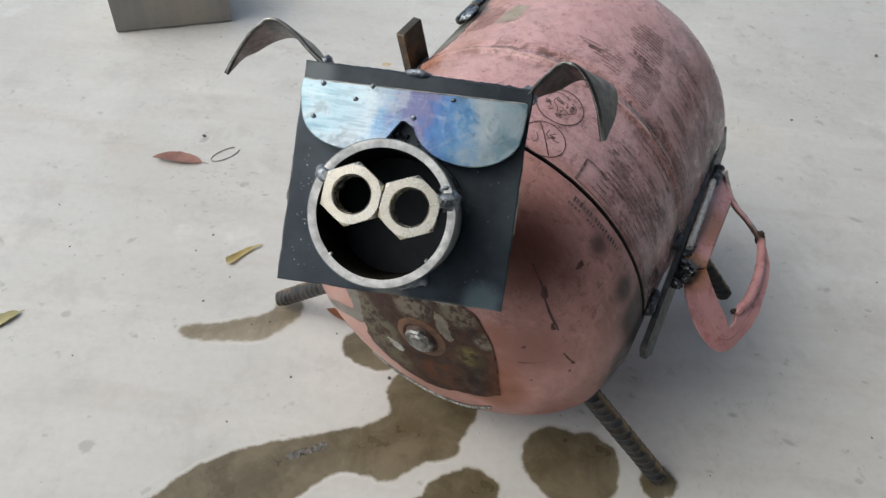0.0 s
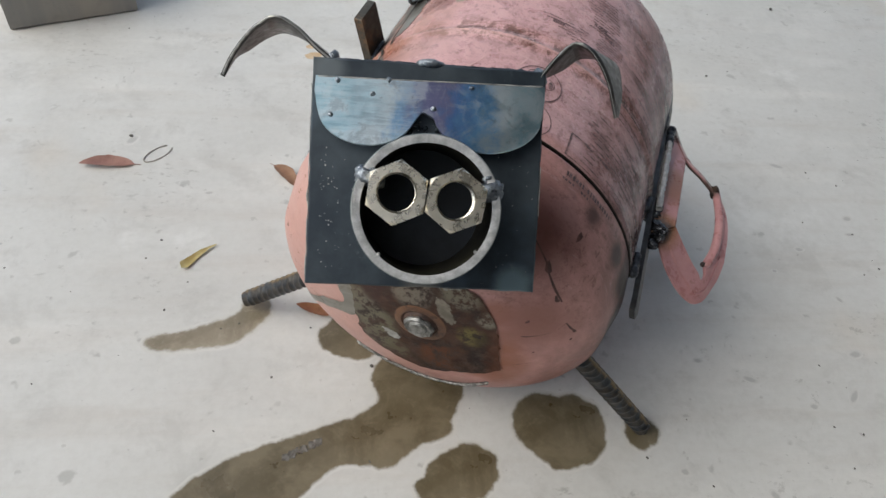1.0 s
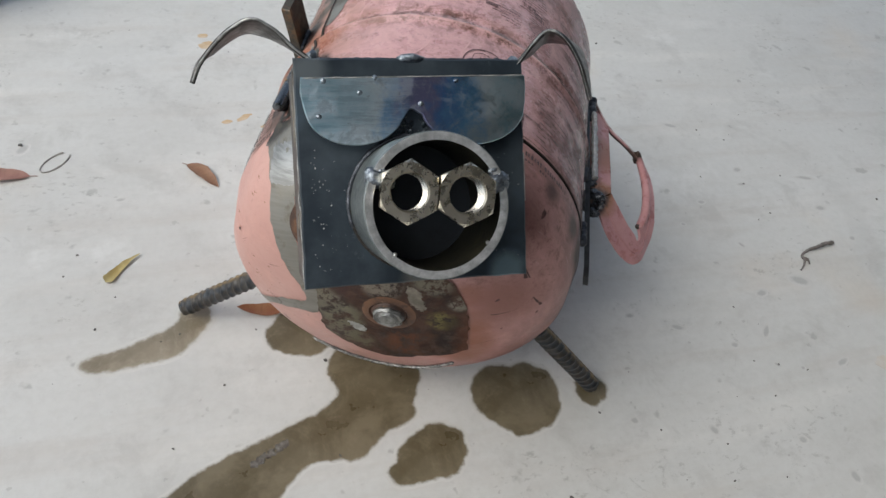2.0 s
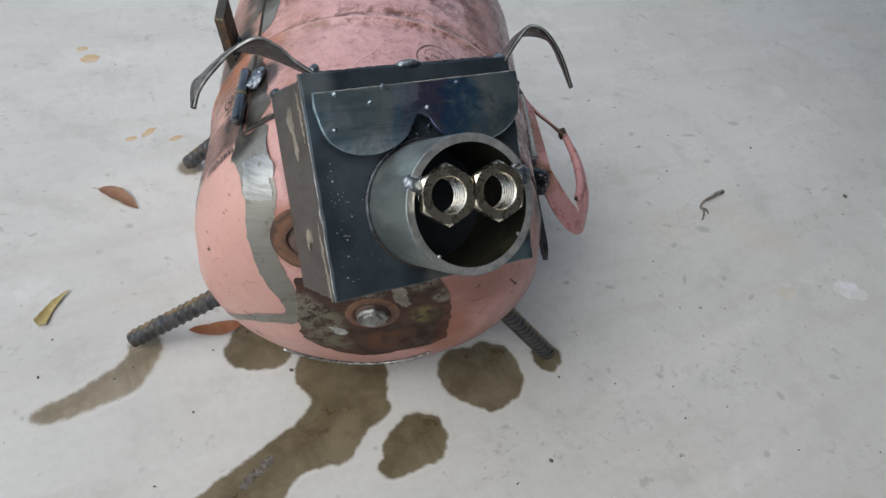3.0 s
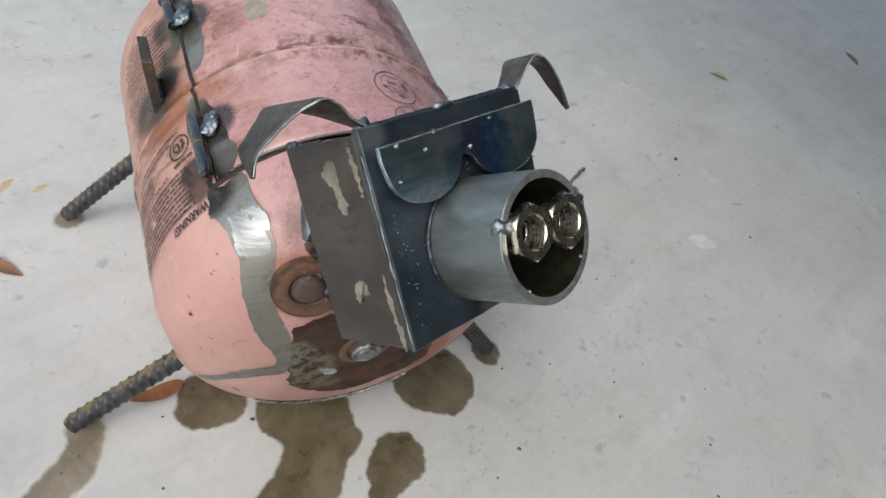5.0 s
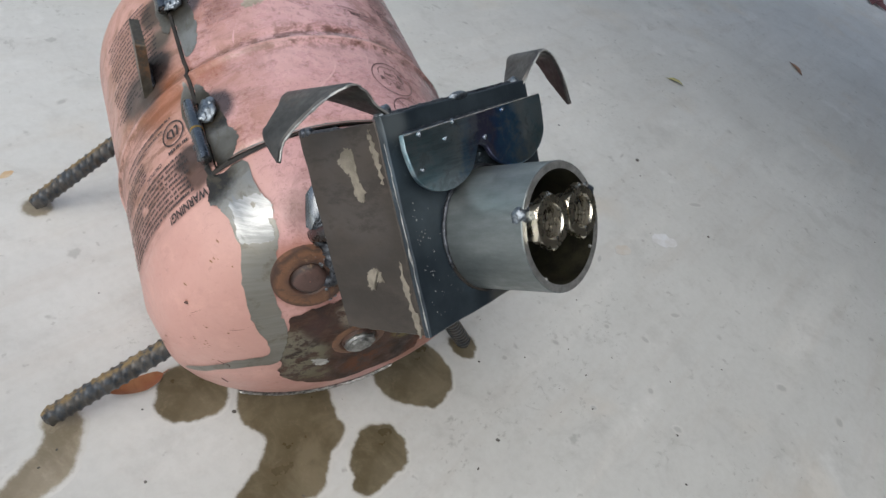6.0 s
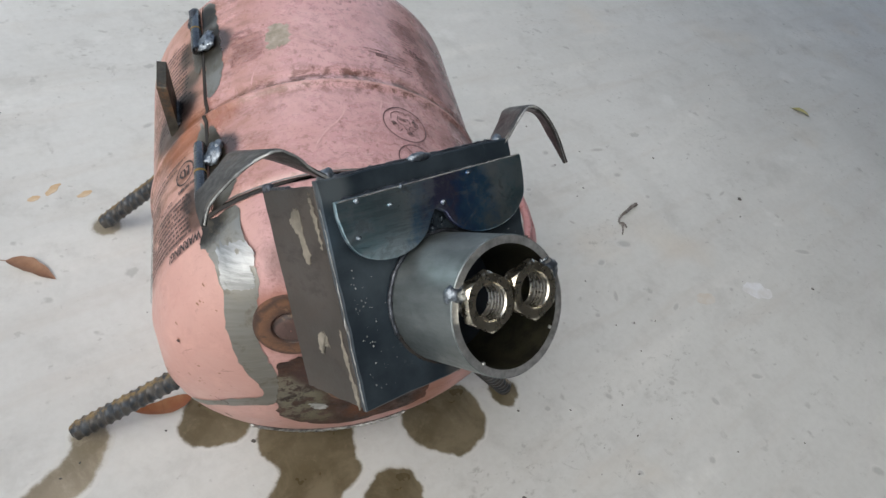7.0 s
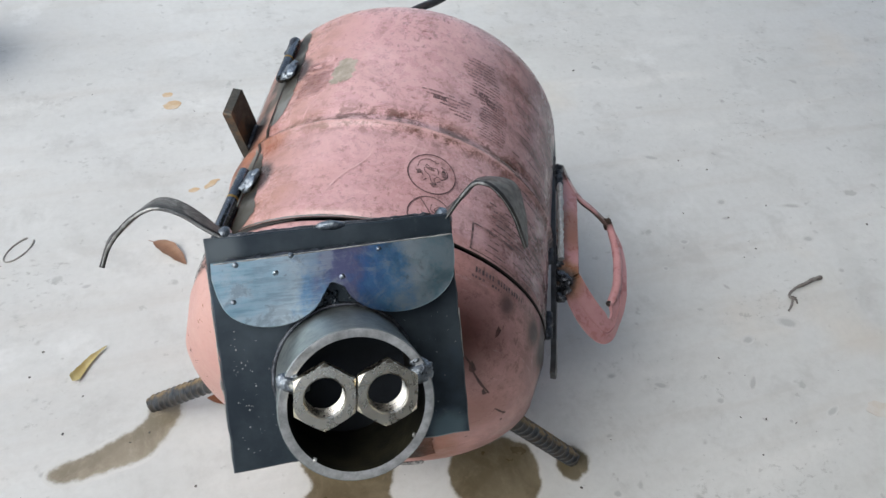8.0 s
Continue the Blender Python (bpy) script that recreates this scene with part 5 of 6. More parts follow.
FIGURE_MARK = [([(-0.62, 0.18), (-0.55, 0.52), (-0.25, 0.70), (0.05, 0.62)], 0.016), ([(0.02, 0.70), (0.10, 0.58), (0.20, 0.66)], 0.020), ([(-0.30, 0.42), (-0.10, 0.30), (0.18, 0.30), (0.24, 0.05)], 0.016), ([(-0.28, 0.40), (-0.34, 0.10), (-0.10, -0.12), (0.02, -0.42)], 0.014),
             ([(0.30, 0.48), (0.55, 0.36), (0.62, 0.05), (0.42, -0.18)], 0.016), ([(0.42, -0.18), (0.22, -0.08), (0.12, -0.30), (0.28, -0.52)], 0.014), ([(-0.05, -0.50), (0.14, -0.62), (0.32, -0.54)], 0.016), ([(0.02, -0.42), (0.20, -0.40), (0.30, -0.30)], 0.014),
             ([(-0.66, -0.02), (-0.52, 0.05), (-0.46, -0.10)], 0.020), ([(-0.60, -0.18), (-0.44, -0.08), (-0.34, -0.20)], 0.020), ([(-0.20, -0.30), (-0.30, -0.44)], 0.022), ([(0.46, 0.22), (0.52, 0.02)], 0.014)]
BARRED_MARK = [([(-0.52, 0.76), (-0.05, 0.16), (0.55, -0.70)], 0.026), ([(0.0, 0.62), (-0.02, 0.30), (0.20, 0.18)], 0.018), ([(0.32, 0.60), (0.14, 0.36), (0.34, 0.20), (0.62, 0.26)], 0.018), ([(-0.40, 0.10), (-0.20, -0.20), (-0.30, -0.45)], 0.018)]
CERT_MARK = [([(-0.1, -0.35), (-0.5, 0.0), (-0.35, 0.45)], 0.08), ([(0.05, -0.4), (0.0, 0.3), (-0.25, 0.35)], 0.08), ([(0.35, -0.4), (0.45, 0.35), (0.20, 0.38)], 0.08)]
roundel(12.9, -0.0345, 0.0155, lid, FIGURE_MARK, ((-0.10, 0.22, 0.20, 0.07, -0.2), (-0.50, -0.06, 0.13, 0.08, 0.3), (0.46, 0.16, 0.10, 0.20, 0.2), (0.10, -0.50, 0.14, 0.06, 0.1)))
roundel(14.3, -0.0660, 0.0140, lid, BARRED_MARK, ((0.30, 0.34, 0.12, 0.08, 0.4),))
wrap_patch([(-24.0, 0.0610), (-21, 0.0625), (-17.8, 0.0605), (-17.6, 0.050), (-18.8, 0.0400), (-21.5, 0.039), (-24.8, 0.0400), (-24.6, 0.052)], STICKER, lid, "sticker_residue", "tan torn sticker residue", 0.0008, 0.0017, 4)
rows = [(y, 0.0022, -38 + 2 * rg.random(), -26.5 + 1.5 * rg.random()) for y in np.arange(0.034, 0.068, 0.0031)]
print_rows(rows, lid, 7, (0.8, 2.8), 0.5, 0.8, REDPRINT, 0.6)
# ground metal by the hinges
wrap_patch([(-46.5, 0.110), (-42.0, 0.111), (-41.0, 0.085), (-40.4, 0.060), (-40.0, 0.044), (-42.0, 0.022), (-46.4, 0.018), (-46.6, 0.060)], BARE, lid, "bare_metal_patch", "paint ground off to dull bare steel", 0.0009, 0.0009, 6)
wrap_patch([(-46.6, -0.012), (-44.5, -0.014), (-42, -0.030), (-40, -0.055), (-38.5, -0.066), (-41.5, -0.078), (-46.6, -0.078), (-46.6, -0.045)], BARE, lid, "bare_metal_patch", "", 0.0009, 0.0009, 7)
wrap_patch([(-48.4, -0.006), (-51, -0.010), (-52.5, -0.030), (-51.0, -0.055), (-50.4, -0.070), (-50.4, -0.080), (-51.0, -0.090), (-51.8, -0.098), (-51.0, -0.102), (-49.8, -0.104), (-49, -0.109), (-47, -0.118), (-38.5, -0.121), (-38.6, -0.100), (-39.5, -0.0835), (-48, -0.083), (-48.4, -0.050)], BARE, shell, "bare_metal_patch", "", 0.0005, 0.0009, 8)
wrap_patch([(-48.4, 0.050), (-51, 0.050), (-52, 0.070), (-51, 0.100), (-48.4, 0.100), (-48.4, 0.075)], BARE, shell, "bare_metal_patch", "", 0.0005, 0.0009, 9)
# print on the hinge flank of the shell
rows = [(y, 0.0021, -92 - 4 * rg.random(), -54.5 - 2.5 * rg.random()) for y in np.arange(-0.0830, -0.0505, 0.0037)]
rows += [(y, 0.0015, -96, -70 - 3 * rg.random()) for y in np.arange(-0.0445, -0.0300, 0.0026)]
rows += [(-0.0215, 0.0017, -82, -57), (-0.0260, 0.0017, -84, -61)]
rows += [(y, 0.0016, -76 - 6 * rg.random(), -53.5 - 2 * rg.random()) for y in np.arange(0.018, 0.092, 0.0040)]
print_rows(rows, shell, 5, (0.9, 3.2), 0.5, 0.95, letter=0.72)
roundel(-57.2, -0.0345, 0.0090, shell, CERT_MARK, (), INK, 0.12)
print_rows([(-0.0465, 0.0024, -60.5, -53)], shell, 6, (2.0, 3.0), 0.35, 1.0, letter=0.8)
print_rows([(-0.0895, 0.0036, 30, 50), (-0.0945, 0.0018, 28, 40)], shell, 9, (0.5, 0.9), 0.4, 0.85, FAINT)

# the open cut at the door's front edge, its shade laid on as black strips, wide by the hinge, and the door's bright lip
b = bmesh.new()
skin(b, [(on_tank(q, -0.0812 - 0.0030 * max(0.0, (-22.0 - q) / 26.0) * (1 + 0.25 * noise.noise(Vector((q * 0.4, 1, 5)))), 0.0012), on_tank(q, -0.0805, 0.0012)) for q in np.linspace(-48.3, -22.0, 30)], closed=False, caps=False)
part("cut_shade", b, INSIDE, shell, "black strip for the shade in the open cut beside the door", BARREL)
b = bmesh.new()
skin(b, [(on_tank(-48.0, y, 0.0010), on_tank(-46.9 + 0.12 * noise.noise(Vector((y * 200, 2, 5))), y, 0.0010)) for y in np.linspace(-0.026, 0.064, 70)], closed=False, caps=False)
part("cut_shade", b, INSIDE, shell, "", BARREL)
b = bmesh.new()
skin(b, [(on_tank(q, -0.0787, 0.0011), on_tank(q, -0.0776 + 0.0006 * noise.noise(Vector((q * 0.5, 4, 5))), 0.0011)) for q in np.linspace(-46.0, 12.0, 50)], closed=False, caps=False)
part("bright_lip", b, BARE, lid, "bright cut edge of the door", BARREL)

# the words that can be read
def printed_word(text, a0, span, y, size, bold):
    """A word printed round the barrel from the angle a0 on."""
    letters = bpy.data.curves.new("printed_text", "FONT")
    letters.body, letters.size, letters.align_x, letters.offset = text, size, "LEFT", bold
    holder = bpy.data.objects.new("printed_text", letters)
    flat = bpy.data.meshes.new_from_object(holder)
    bpy.data.objects.remove(holder)
    b = bmesh.new()
    b.from_mesh(flat)
    width = max(v.co.x for v in b.verts)
    bmesh.ops.subdivide_edges(b, edges=[e for e in b.edges if e.calc_length() > 0.002], cuts=1)
    bmesh.ops.triangulate(b, faces=b.faces[:])
    for v in b.verts:
        v.co = on_tank(a0 - span * v.co.x / width, y - v.co.y * 1.1, 0.0011)
    part("printed_word", b, INK, shell, "black printed word " + text, BARREL)


printed_word("WARNING!", -51.2, 14.6, -0.0876, 0.0082, 0.0002)
printed_word("CAUTION", -64.0, 7.8, -0.0470, 0.0036, 0.00008)

# pale scuffs on the door
for pts, w in (([(-5.0, -0.0235), (-6.0, -0.0310), (-8.5, -0.0385), (-10.8, -0.0430), (-14.1, -0.0525), (-16.0, -0.0611)], 0.0006), ([(6.9, -0.0150), (6.2, -0.0205), (5.6, -0.0250)], 0.0006), ([(-9.0, -0.0400), (-12.5, -0.0440), (-15.5, -0.0445)], 0.0005), ([(-30.0, 0.020), (-31.5, 0.010)], 0.0005)):
    line = spline([(radians(q) * R, y, 0) for q, y in pts], 24)
    b = bmesh.new()
    cross = []
    for i, p in enumerate(line):
        d = w * (0.35 + 0.65 * math.sin(math.pi * (i + 1) / 25)) * (1 + 0.5 * noise.noise(Vector((i * 0.6, w * 900, 3))))
        cross.append((on_tank(math.degrees((p.x - d) / R), p.y + d * 0.3, 0.0009), on_tank(math.degrees((p.x + d) / R), p.y - d * 0.3, 0.0009)))
    skin(b, cross, closed=False, caps=False)
    part("pale_scuff", b, PALE_SCUFF, lid, "pale scuff in the paint", BARREL)


# ---- hinges, tab, strap, handle ----
def hinge(front, rear, weld_side):
    """Two oiled barrels on one pin, from front to rear, with the welds that hold them."""
    p, q = Vector(front), Vector(rear)
    axis = (q - p).normalized()
    a = axis.cross(Vector((0, 0, 1))).normalized()
    c = a.cross(axis)
    length, r = (q - p).length, 0.0037
    half = length / 2

    def turned(prof, name, mat, parent, label=""):
        b = bmesh.new()
        skin(b, [[p + axis * s + (a * math.cos(2 * math.pi * k / 24) + c * math.sin(2 * math.pi * k / 24)) * g for k in range(24)] for g, s in prof])
        return part(name, b, mat, parent, label, TANK)
    h = turned([(r * 0.55, 0), (r * 0.92, 0.0006), (r, 0.002), (r, half - 0.0006), (r * 0.93, half - 0.0004)], "hinge", HINGE, pig, "black oiled weld-on barrel hinge")
    turned([(r * 0.93, half + 0.0004), (r, half + 0.0006), (r, length - 0.002), (r * 0.92, length - 0.0006), (r * 0.55, length)], "hinge_barrel", HINGE, h)
    turned([(r * 1.03, half - 0.0008), (r * 1.03, half + 0.0008)], "washer", BRASS, h, "thin brass washer")
    y0 = p.y + (half + 0.009 if weld_side > 0 else 0.002)
    b = bmesh.new()
    lie = Matrix.Rotation(radians(-45.0), 3, "Y")
    for deg, dy, lift, size in ((-45.0, 0.004, 0.0012, (0.0056, 0.0080, 0.0034)), (-46.4, 0.001, 0.0024, (0.0036, 0.0044, 0.0026)), (-44.2, 0.009, 0.0012, (0.0046, 0.0050, 0.0026))):
        blob(b, on_tank(deg, y0 + dy, lift), size, rng, lie, 0.20)
    part("hinge_weld", b, BEAD, h, "lumpy silver weld", TANK)
    b = bmesh.new()
    y0 = p.y + (0.004 if weld_side > 0 else half + 0.004)
    bead(b, [on_tank(-49.6 + rng.uniform(-0.6, 0.6), y0 + 0.0030 * k, 0.0020) for k in range(8)], 0.0036, rng)
    part("hinge_weld", b, DARKBEAD, h, "", TANK)


hinge((-0.0955, -0.0775, 0.0852), (-0.0946, -0.0249, 0.0815), 1)
hinge((-0.0934, 0.0637, 0.0830), (-0.0933, 0.1132, 0.0800), -1)

# upright tab on the flank
b = bmesh.new()
rings = []
for t in (-0.35, 0.0, 0.5, 0.97, 1.0):
    x, z = -0.1095 - 0.0070 * t, 0.0610 + 0.0308 * t
    w, k = (0.0028, 0.0007) if t == 1.0 else (0.0031, 0.0)
    rings.append([Vector((x + w, 0.0133 + k, z)), Vector((x + w, 0.0393 - k, z)), Vector((x - w, 0.0393 - k, z)), Vector((x - w, 0.0133 + k, z))])
skin(b, rings)
tab = part("tab", b, TABMAT, pig, "upright rusty flat steel tab", TANK, sharp=30)
b = bmesh.new()
bead(b, [on_tank(-59.6, y, 0.0006) + Vector((0, 0, -0.002)) for y in np.linspace(0.014, 0.038, 12)], 0.0022, rng)
part("tab_weld", b, DARKBEAD, tab, "", TANK)

# flat bar over the door's free edge
b = bmesh.new()
rings = []
for y, x, z, w in ((-0.0985, 0.1290, 0.003, 0.0045), (-0.0970, 0.1290, 0.003, 0.0055), (-0.0880, 0.1290, 0.001, 0.0095), (0.0, 0.1255, 0.006, 0.0105), (0.126, 0.1195, 0.012, 0.0105), (0.127, 0.1195, 0.012, 0.0100)):
    rings.append([Vector((x + sx * 0.0019 + (0.0055 if sz < 0 else -0.0005) * w / 0.0105, y, z + sz * w)) for sx, sz in ((-1, -1), (1, -1), (1, 1), (-1, 1))])
skin(b, rings)
bar = part("door_strap", b, STRAP, lid, "scorched flat steel bar along the door edge", TANK, sharp=30)
for y0, y1 in ((-0.078, -0.056), (-0.016, 0.0), (0.074, 0.092)):
    b = bmesh.new()
    bead(b, [Vector((0.1215 - y * 0.02 + rng.uniform(-0.0006, 0.0006), y, 0.0185 + y * 0.03)) for y in np.linspace(y0, y1, 12)], 0.0034, rng)
    part("strap_weld", b, DARKBEAD, bar, "", TANK)
for y0, y1 in ((-0.012, 0.010), (0.066, 0.092)):
    b = bmesh.new()
    bead(b, [Vector((0.1305 - y * 0.03 + rng.uniform(-0.0008, 0.0008), y, 0.007 + y * 0.04 + rng.uniform(-0.0015, 0.0015))) for y in np.linspace(y0, y1, 16)], 0.0040, rng)
    part("handle_weld", b, DARKBEAD, bar, "dark silvery weld", TANK)
b = bmesh.new()
for at, size in (((0.1335, -0.0200, 0.0095), (0.0052, 0.0085, 0.0046)), ((0.1350, -0.0310, 0.0095), (0.0050, 0.0080, 0.0042)), ((0.1320, -0.0380, 0.0100), (0.0034, 0.0050, 0.0034)), ((0.1365, -0.0240, 0.0085), (0.0036, 0.0050, 0.0030))):
    blob(b, at, size, rng, None, 0.22)
part("handle_weld", b, BLACKWELD, bar, "glossy black lumpy weld mass", TANK)
b = bmesh.new()
seam = spline([(0.1278, 0.0650, 0.0190), (0.1286, 0.0500, 0.0182), (0.1294, 0.0300, 0.0172), (0.1302, 0.0100, 0.0165), (0.1310, -0.0080, 0.0160)], 34)
tube(b, seam, [0.0010] + [0.0024 + rng.uniform(-0.0005, 0.0004) for k in range(32)] + [0.0026], 8, 0.10, rng)
part("ground_seam", b, BRIGHT_SEAM, bar, "weld seam ground to bright steel", TANK)

# handle: a loop cut from the cylinder's own collar, with a rolled inner edge
OUT = [(0.1930, -0.0040, -0.0225), (0.1908, -0.0190, -0.0258), (0.1870, -0.0310, -0.0275), (0.1825, -0.0430, -0.0282), (0.1760, -0.0500, -0.0265), (0.1680, -0.0522, -0.0215), (0.1590, -0.0500, -0.0155), (0.1500, -0.0455, -0.0075), (0.1420, -0.0390, 0.0005), (0.1340, -0.0270, 0.0080)]
INN = [(0.1796, -0.0030, -0.0155), (0.1768, -0.0170, -0.0165), (0.1776, -0.0225, -0.0172), (0.1786, -0.0262, -0.0180), (0.1778, -0.0305, -0.0182), (0.1755, -0.0322, -0.0172), (0.1731, -0.0297, -0.0142), (0.1660, -0.0262, -0.0088), (0.1560, -0.0205, 0.0005), (0.1467, -0.0130, 0.0083)]
b = bmesh.new()
outer, inner = spline(OUT, 46), spline(INN, 46)
crease = [p.lerp(q, 0.40) + Vector((0, 0, 0.0018 * math.sin(math.pi * min(1.0, k / 34)) ** 0.6)) for k, (p, q) in enumerate(zip(outer, inner))]
ribbon(b, outer, crease, 0.0022)
ribbon(b, crease, inner, 0.0022)
handle = part("handle", b, PAINT_HANDLE, lid, "pink sheet steel handle cut from the cylinder collar", TANK, sharp=50)
b = bmesh.new()
o = spline([(0.1782, 0.0562, -0.0115), (0.1880, 0.0400, -0.0165), (0.1922, 0.0200, -0.0190), (0.1930, -0.0040, -0.0225)], 34)
i_ = spline([(0.1757, 0.0520, -0.0135), (0.1795, 0.0340, -0.0148), (0.1806, 0.0160, -0.0150), (0.1796, -0.0030, -0.0155)], 34)
ribbon(b, o, [p.lerp(q, 0.85) for p, q in zip(o, i_)], 0.0022)
grip = part("grip", b, PAINT_HANDLE, handle, "", TANK)
b = bmesh.new()
roll = spline([(0.1772, 0.0540, -0.0115), (0.1820, 0.0340, -0.0130), (0.1836, 0.0160, -0.0135), (0.1826, -0.0030, -0.0142), (0.1790, -0.0160, -0.0155), (0.1772, -0.0205, -0.0162)], 40)
tube(b, roll, [0.0030 + 0.0006 * math.sin(math.pi * k / 39) - (0.0012 * (k - 33) / 6 if k > 33 else 0.0) for k in range(40)], 14)
part("rolled_edge", b, PAINT_HANDLE, grip, "", TANK)
# stay: a twisted strap from the base to the break, burnt on its back
path = spline([(0.1340, 0.0960, 0.0030), (0.1420, 0.0810, 0.0000), (0.1505, 0.0705, -0.0025), (0.1630, 0.0650, -0.0075), (0.1760, 0.0560, -0.0118)], 24)
wide = Vector((0.019, 0.924, -0.393))
half = [0.0085 - 0.0050 * min(1.0, k / 16) + (0.0009 * (k - 18) / 5 if k > 18 else 0.0) for k in range(24)]
b = bmesh.new()
ribbon(b, [p + wide * h for p, h in zip(path, half)], [p - wide * h for p, h in zip(path, half)], 0.0014)
stay = part("handle_stay", b, PAINT_HANDLE, handle, "", TANK)
under = Vector((0.420, 0.349, 0.840)) * -0.0013
b = bmesh.new()
ribbon(b, [p + wide * h * 1.02 + under for p, h in zip(path, half)], [p - wide * (h + 0.0008) + under for p, h in zip(path, half)], 0.0012)
part("burnt_back", b, SCALE, stay, "dark brown burnt back of the strap", TANK)
b = bmesh.new()
ribbon(b, spline([(0.1467, -0.0130, 0.0083), (0.1467, 0.0200, 0.0055), (0.1468, 0.0613, 0.0004), (0.1465, 0.0700, -0.0006)], 20), spline([(0.1300, -0.0270, 0.0080), (0.1290, 0.0200, 0.0080), (0.1280, 0.0650, 0.0070), (0.1280, 0.0980, 0.0060)], 20), 0.0022)
part("handle_base", b, PAINT_HANDLE, handle, "", TANK)
b = bmesh.new()
blob(b, (0.1755, 0.0565, -0.0120), (0.0036, 0.0052, 0.0036), rng, None, 0.15)
part("handle_weld", b, SCALE, handle, "rusty break in the loop", TANK)
b = bmesh.new()
tube(b, [Vector((0.1764 + 0.0022 * math.cos(a), -0.0218 + 0.0022 * math.sin(a), -0.0148 + 0.0006 * a)) for a in np.linspace(1.4, 4.6, 14)], [0.0011] * 13 + [0.0006], 8, 0.1, rng)
part("torn_curl", b, SCALE, handle, "torn curled lip of sheet", TANK)


# ---- legs ----
def leg(foot, top, twist):
    """A length of ribbed bar from foot to top, in the tank's frame."""
    p, q = Vector(foot), Vector(top)
    n = int((q - p).length / 0.0009)
    t = (q - p).normalized()
    a = t.cross(Vector((0, 1, 0))).normalized()
    c = t.cross(a)
    b = bmesh.new()
    rings = []
    for i in range(n + 1):
        s = (q - p).length * i / n
        rr = []
        for k in range(32):
            f = 2 * math.pi * k / 32
            rib = max(0.0, math.cos(2 * math.pi * s / 0.0078 + (f if f < math.pi else 2 * math.pi - f) * 2.6 + twist)) ** 1.1 * 0.0010 * min(1, abs(math.sin(f)) * 2.5)
            spine = 0.0010 if k in (0, 16) else (0.0007 if k in (1, 31, 15, 17) else 0)
            r = (0.0066 + max(rib, spine)) * (1 if 0.0012 < s else 0.86)
            rr.append(Vector((math.cos(f) * r, math.sin(f) * r, s)))
        rings.append(rr)
    skin(b, rings)
    m = Matrix((a, c, t)).transposed().to_4x4()
    m.translation = p
    return part("leg", b, REBAR, pig, "blackened ribbed reinforcing bar leg", TANK @ m)


leg((-0.1740, -0.1090, -0.1330), (-0.0980, -0.1085, -0.0540), 0.3)
leg((0.1790, -0.1000, -0.1370), (0.1020, -0.1100, -0.0440), 1.1)
leg((-0.1640, 0.1040, -0.1510), (-0.0900, 0.1040, -0.0600), 2.0)
leg((0.1800, 0.1115, -0.1500), (0.0960, 0.1060, -0.0600), 0.8)
b = bmesh.new()
tube(b, spline([(-0.030, 0.152, 0.072), (-0.018, 0.158, 0.083), (-0.0044, 0.170, 0.0862), (0.0040, 0.180, 0.0850), (0.0120, 0.190, 0.0850), (0.022, 0.196, 0.0925), (0.024, 0.194, 0.104)], 30), [0.0032] * 26 + [0.0030, 0.0027, 0.0022, 0.0014], 10)
part("tail", b, STRAP, pig, "curled dark steel rod tail", TANK)
# weld ring where the dome meets the floor side
b = bmesh.new()
bead(b, [on_dome(p.x, p.y, 0.0010) for p in spline([(0.052, -0.058, 0), (0.034, -0.077, 0), (0.012, -0.089, 0), (-0.010, -0.092, 0), (-0.034, -0.090, 0), (-0.056, -0.086, 0)], 70)], 0.0013, rng)
part("seam_bead", b, SEAM, shell, "", BARREL)

# crusty weld round the notch of the brow
b = bmesh.new()
for i in range(20):
    u, v = rng.gauss(-0.003, 0.0060), 0.0205 + rng.gauss(0, 0.0026)
    size = rng.uniform(0.0006, 0.0017)
    if math.hypot(u + 0.001, v + 0.0136) > 0.0305:
        blob(b, (u, v, size * 0.3), (size * 1.3, size, size * 0.8), rng)
part("notch_weld", b, PLATE, face, "crusty dark weld", HEAD)

# spatter on the face: along the cheek's edge, round the brow's notch and here and there
b = bmesh.new()
for i in range(150):
    if i < 45:
        u, v, tall = -0.0475 + abs(rng.gauss(0, 0.006)), rng.uniform(-0.046, 0.026), rng.choice((1.0, 1.2, 1.6))
    elif i < 80:
        u, v, tall = rng.gauss(-0.003, 0.006), 0.0205 + rng.gauss(0, 0.003), 1.0
    else:
        u, v, tall = rng.uniform(-0.05, 0.05), rng.uniform(-0.048, 0.030), 1.0
    if math.hypot(u + 0.001, v + 0.0136) > 0.0315 and not (v > 0.012 and abs(u) < 0.05 and not 45 <= i < 80):
        size = 0.00013 + 0.00028 * rng.random() ** 2
        made = bmesh.ops.create_icosphere(b, subdivisions=1, radius=size)["verts"]
        for q in made:
            q.co = Vector((q.co.x + u, q.co.y * tall + v, q.co.z + size * 0.3))
tagged(part("weld_spatter", b, EDGE, face, "tiny bright weld spatter", HEAD), kind="stuff")
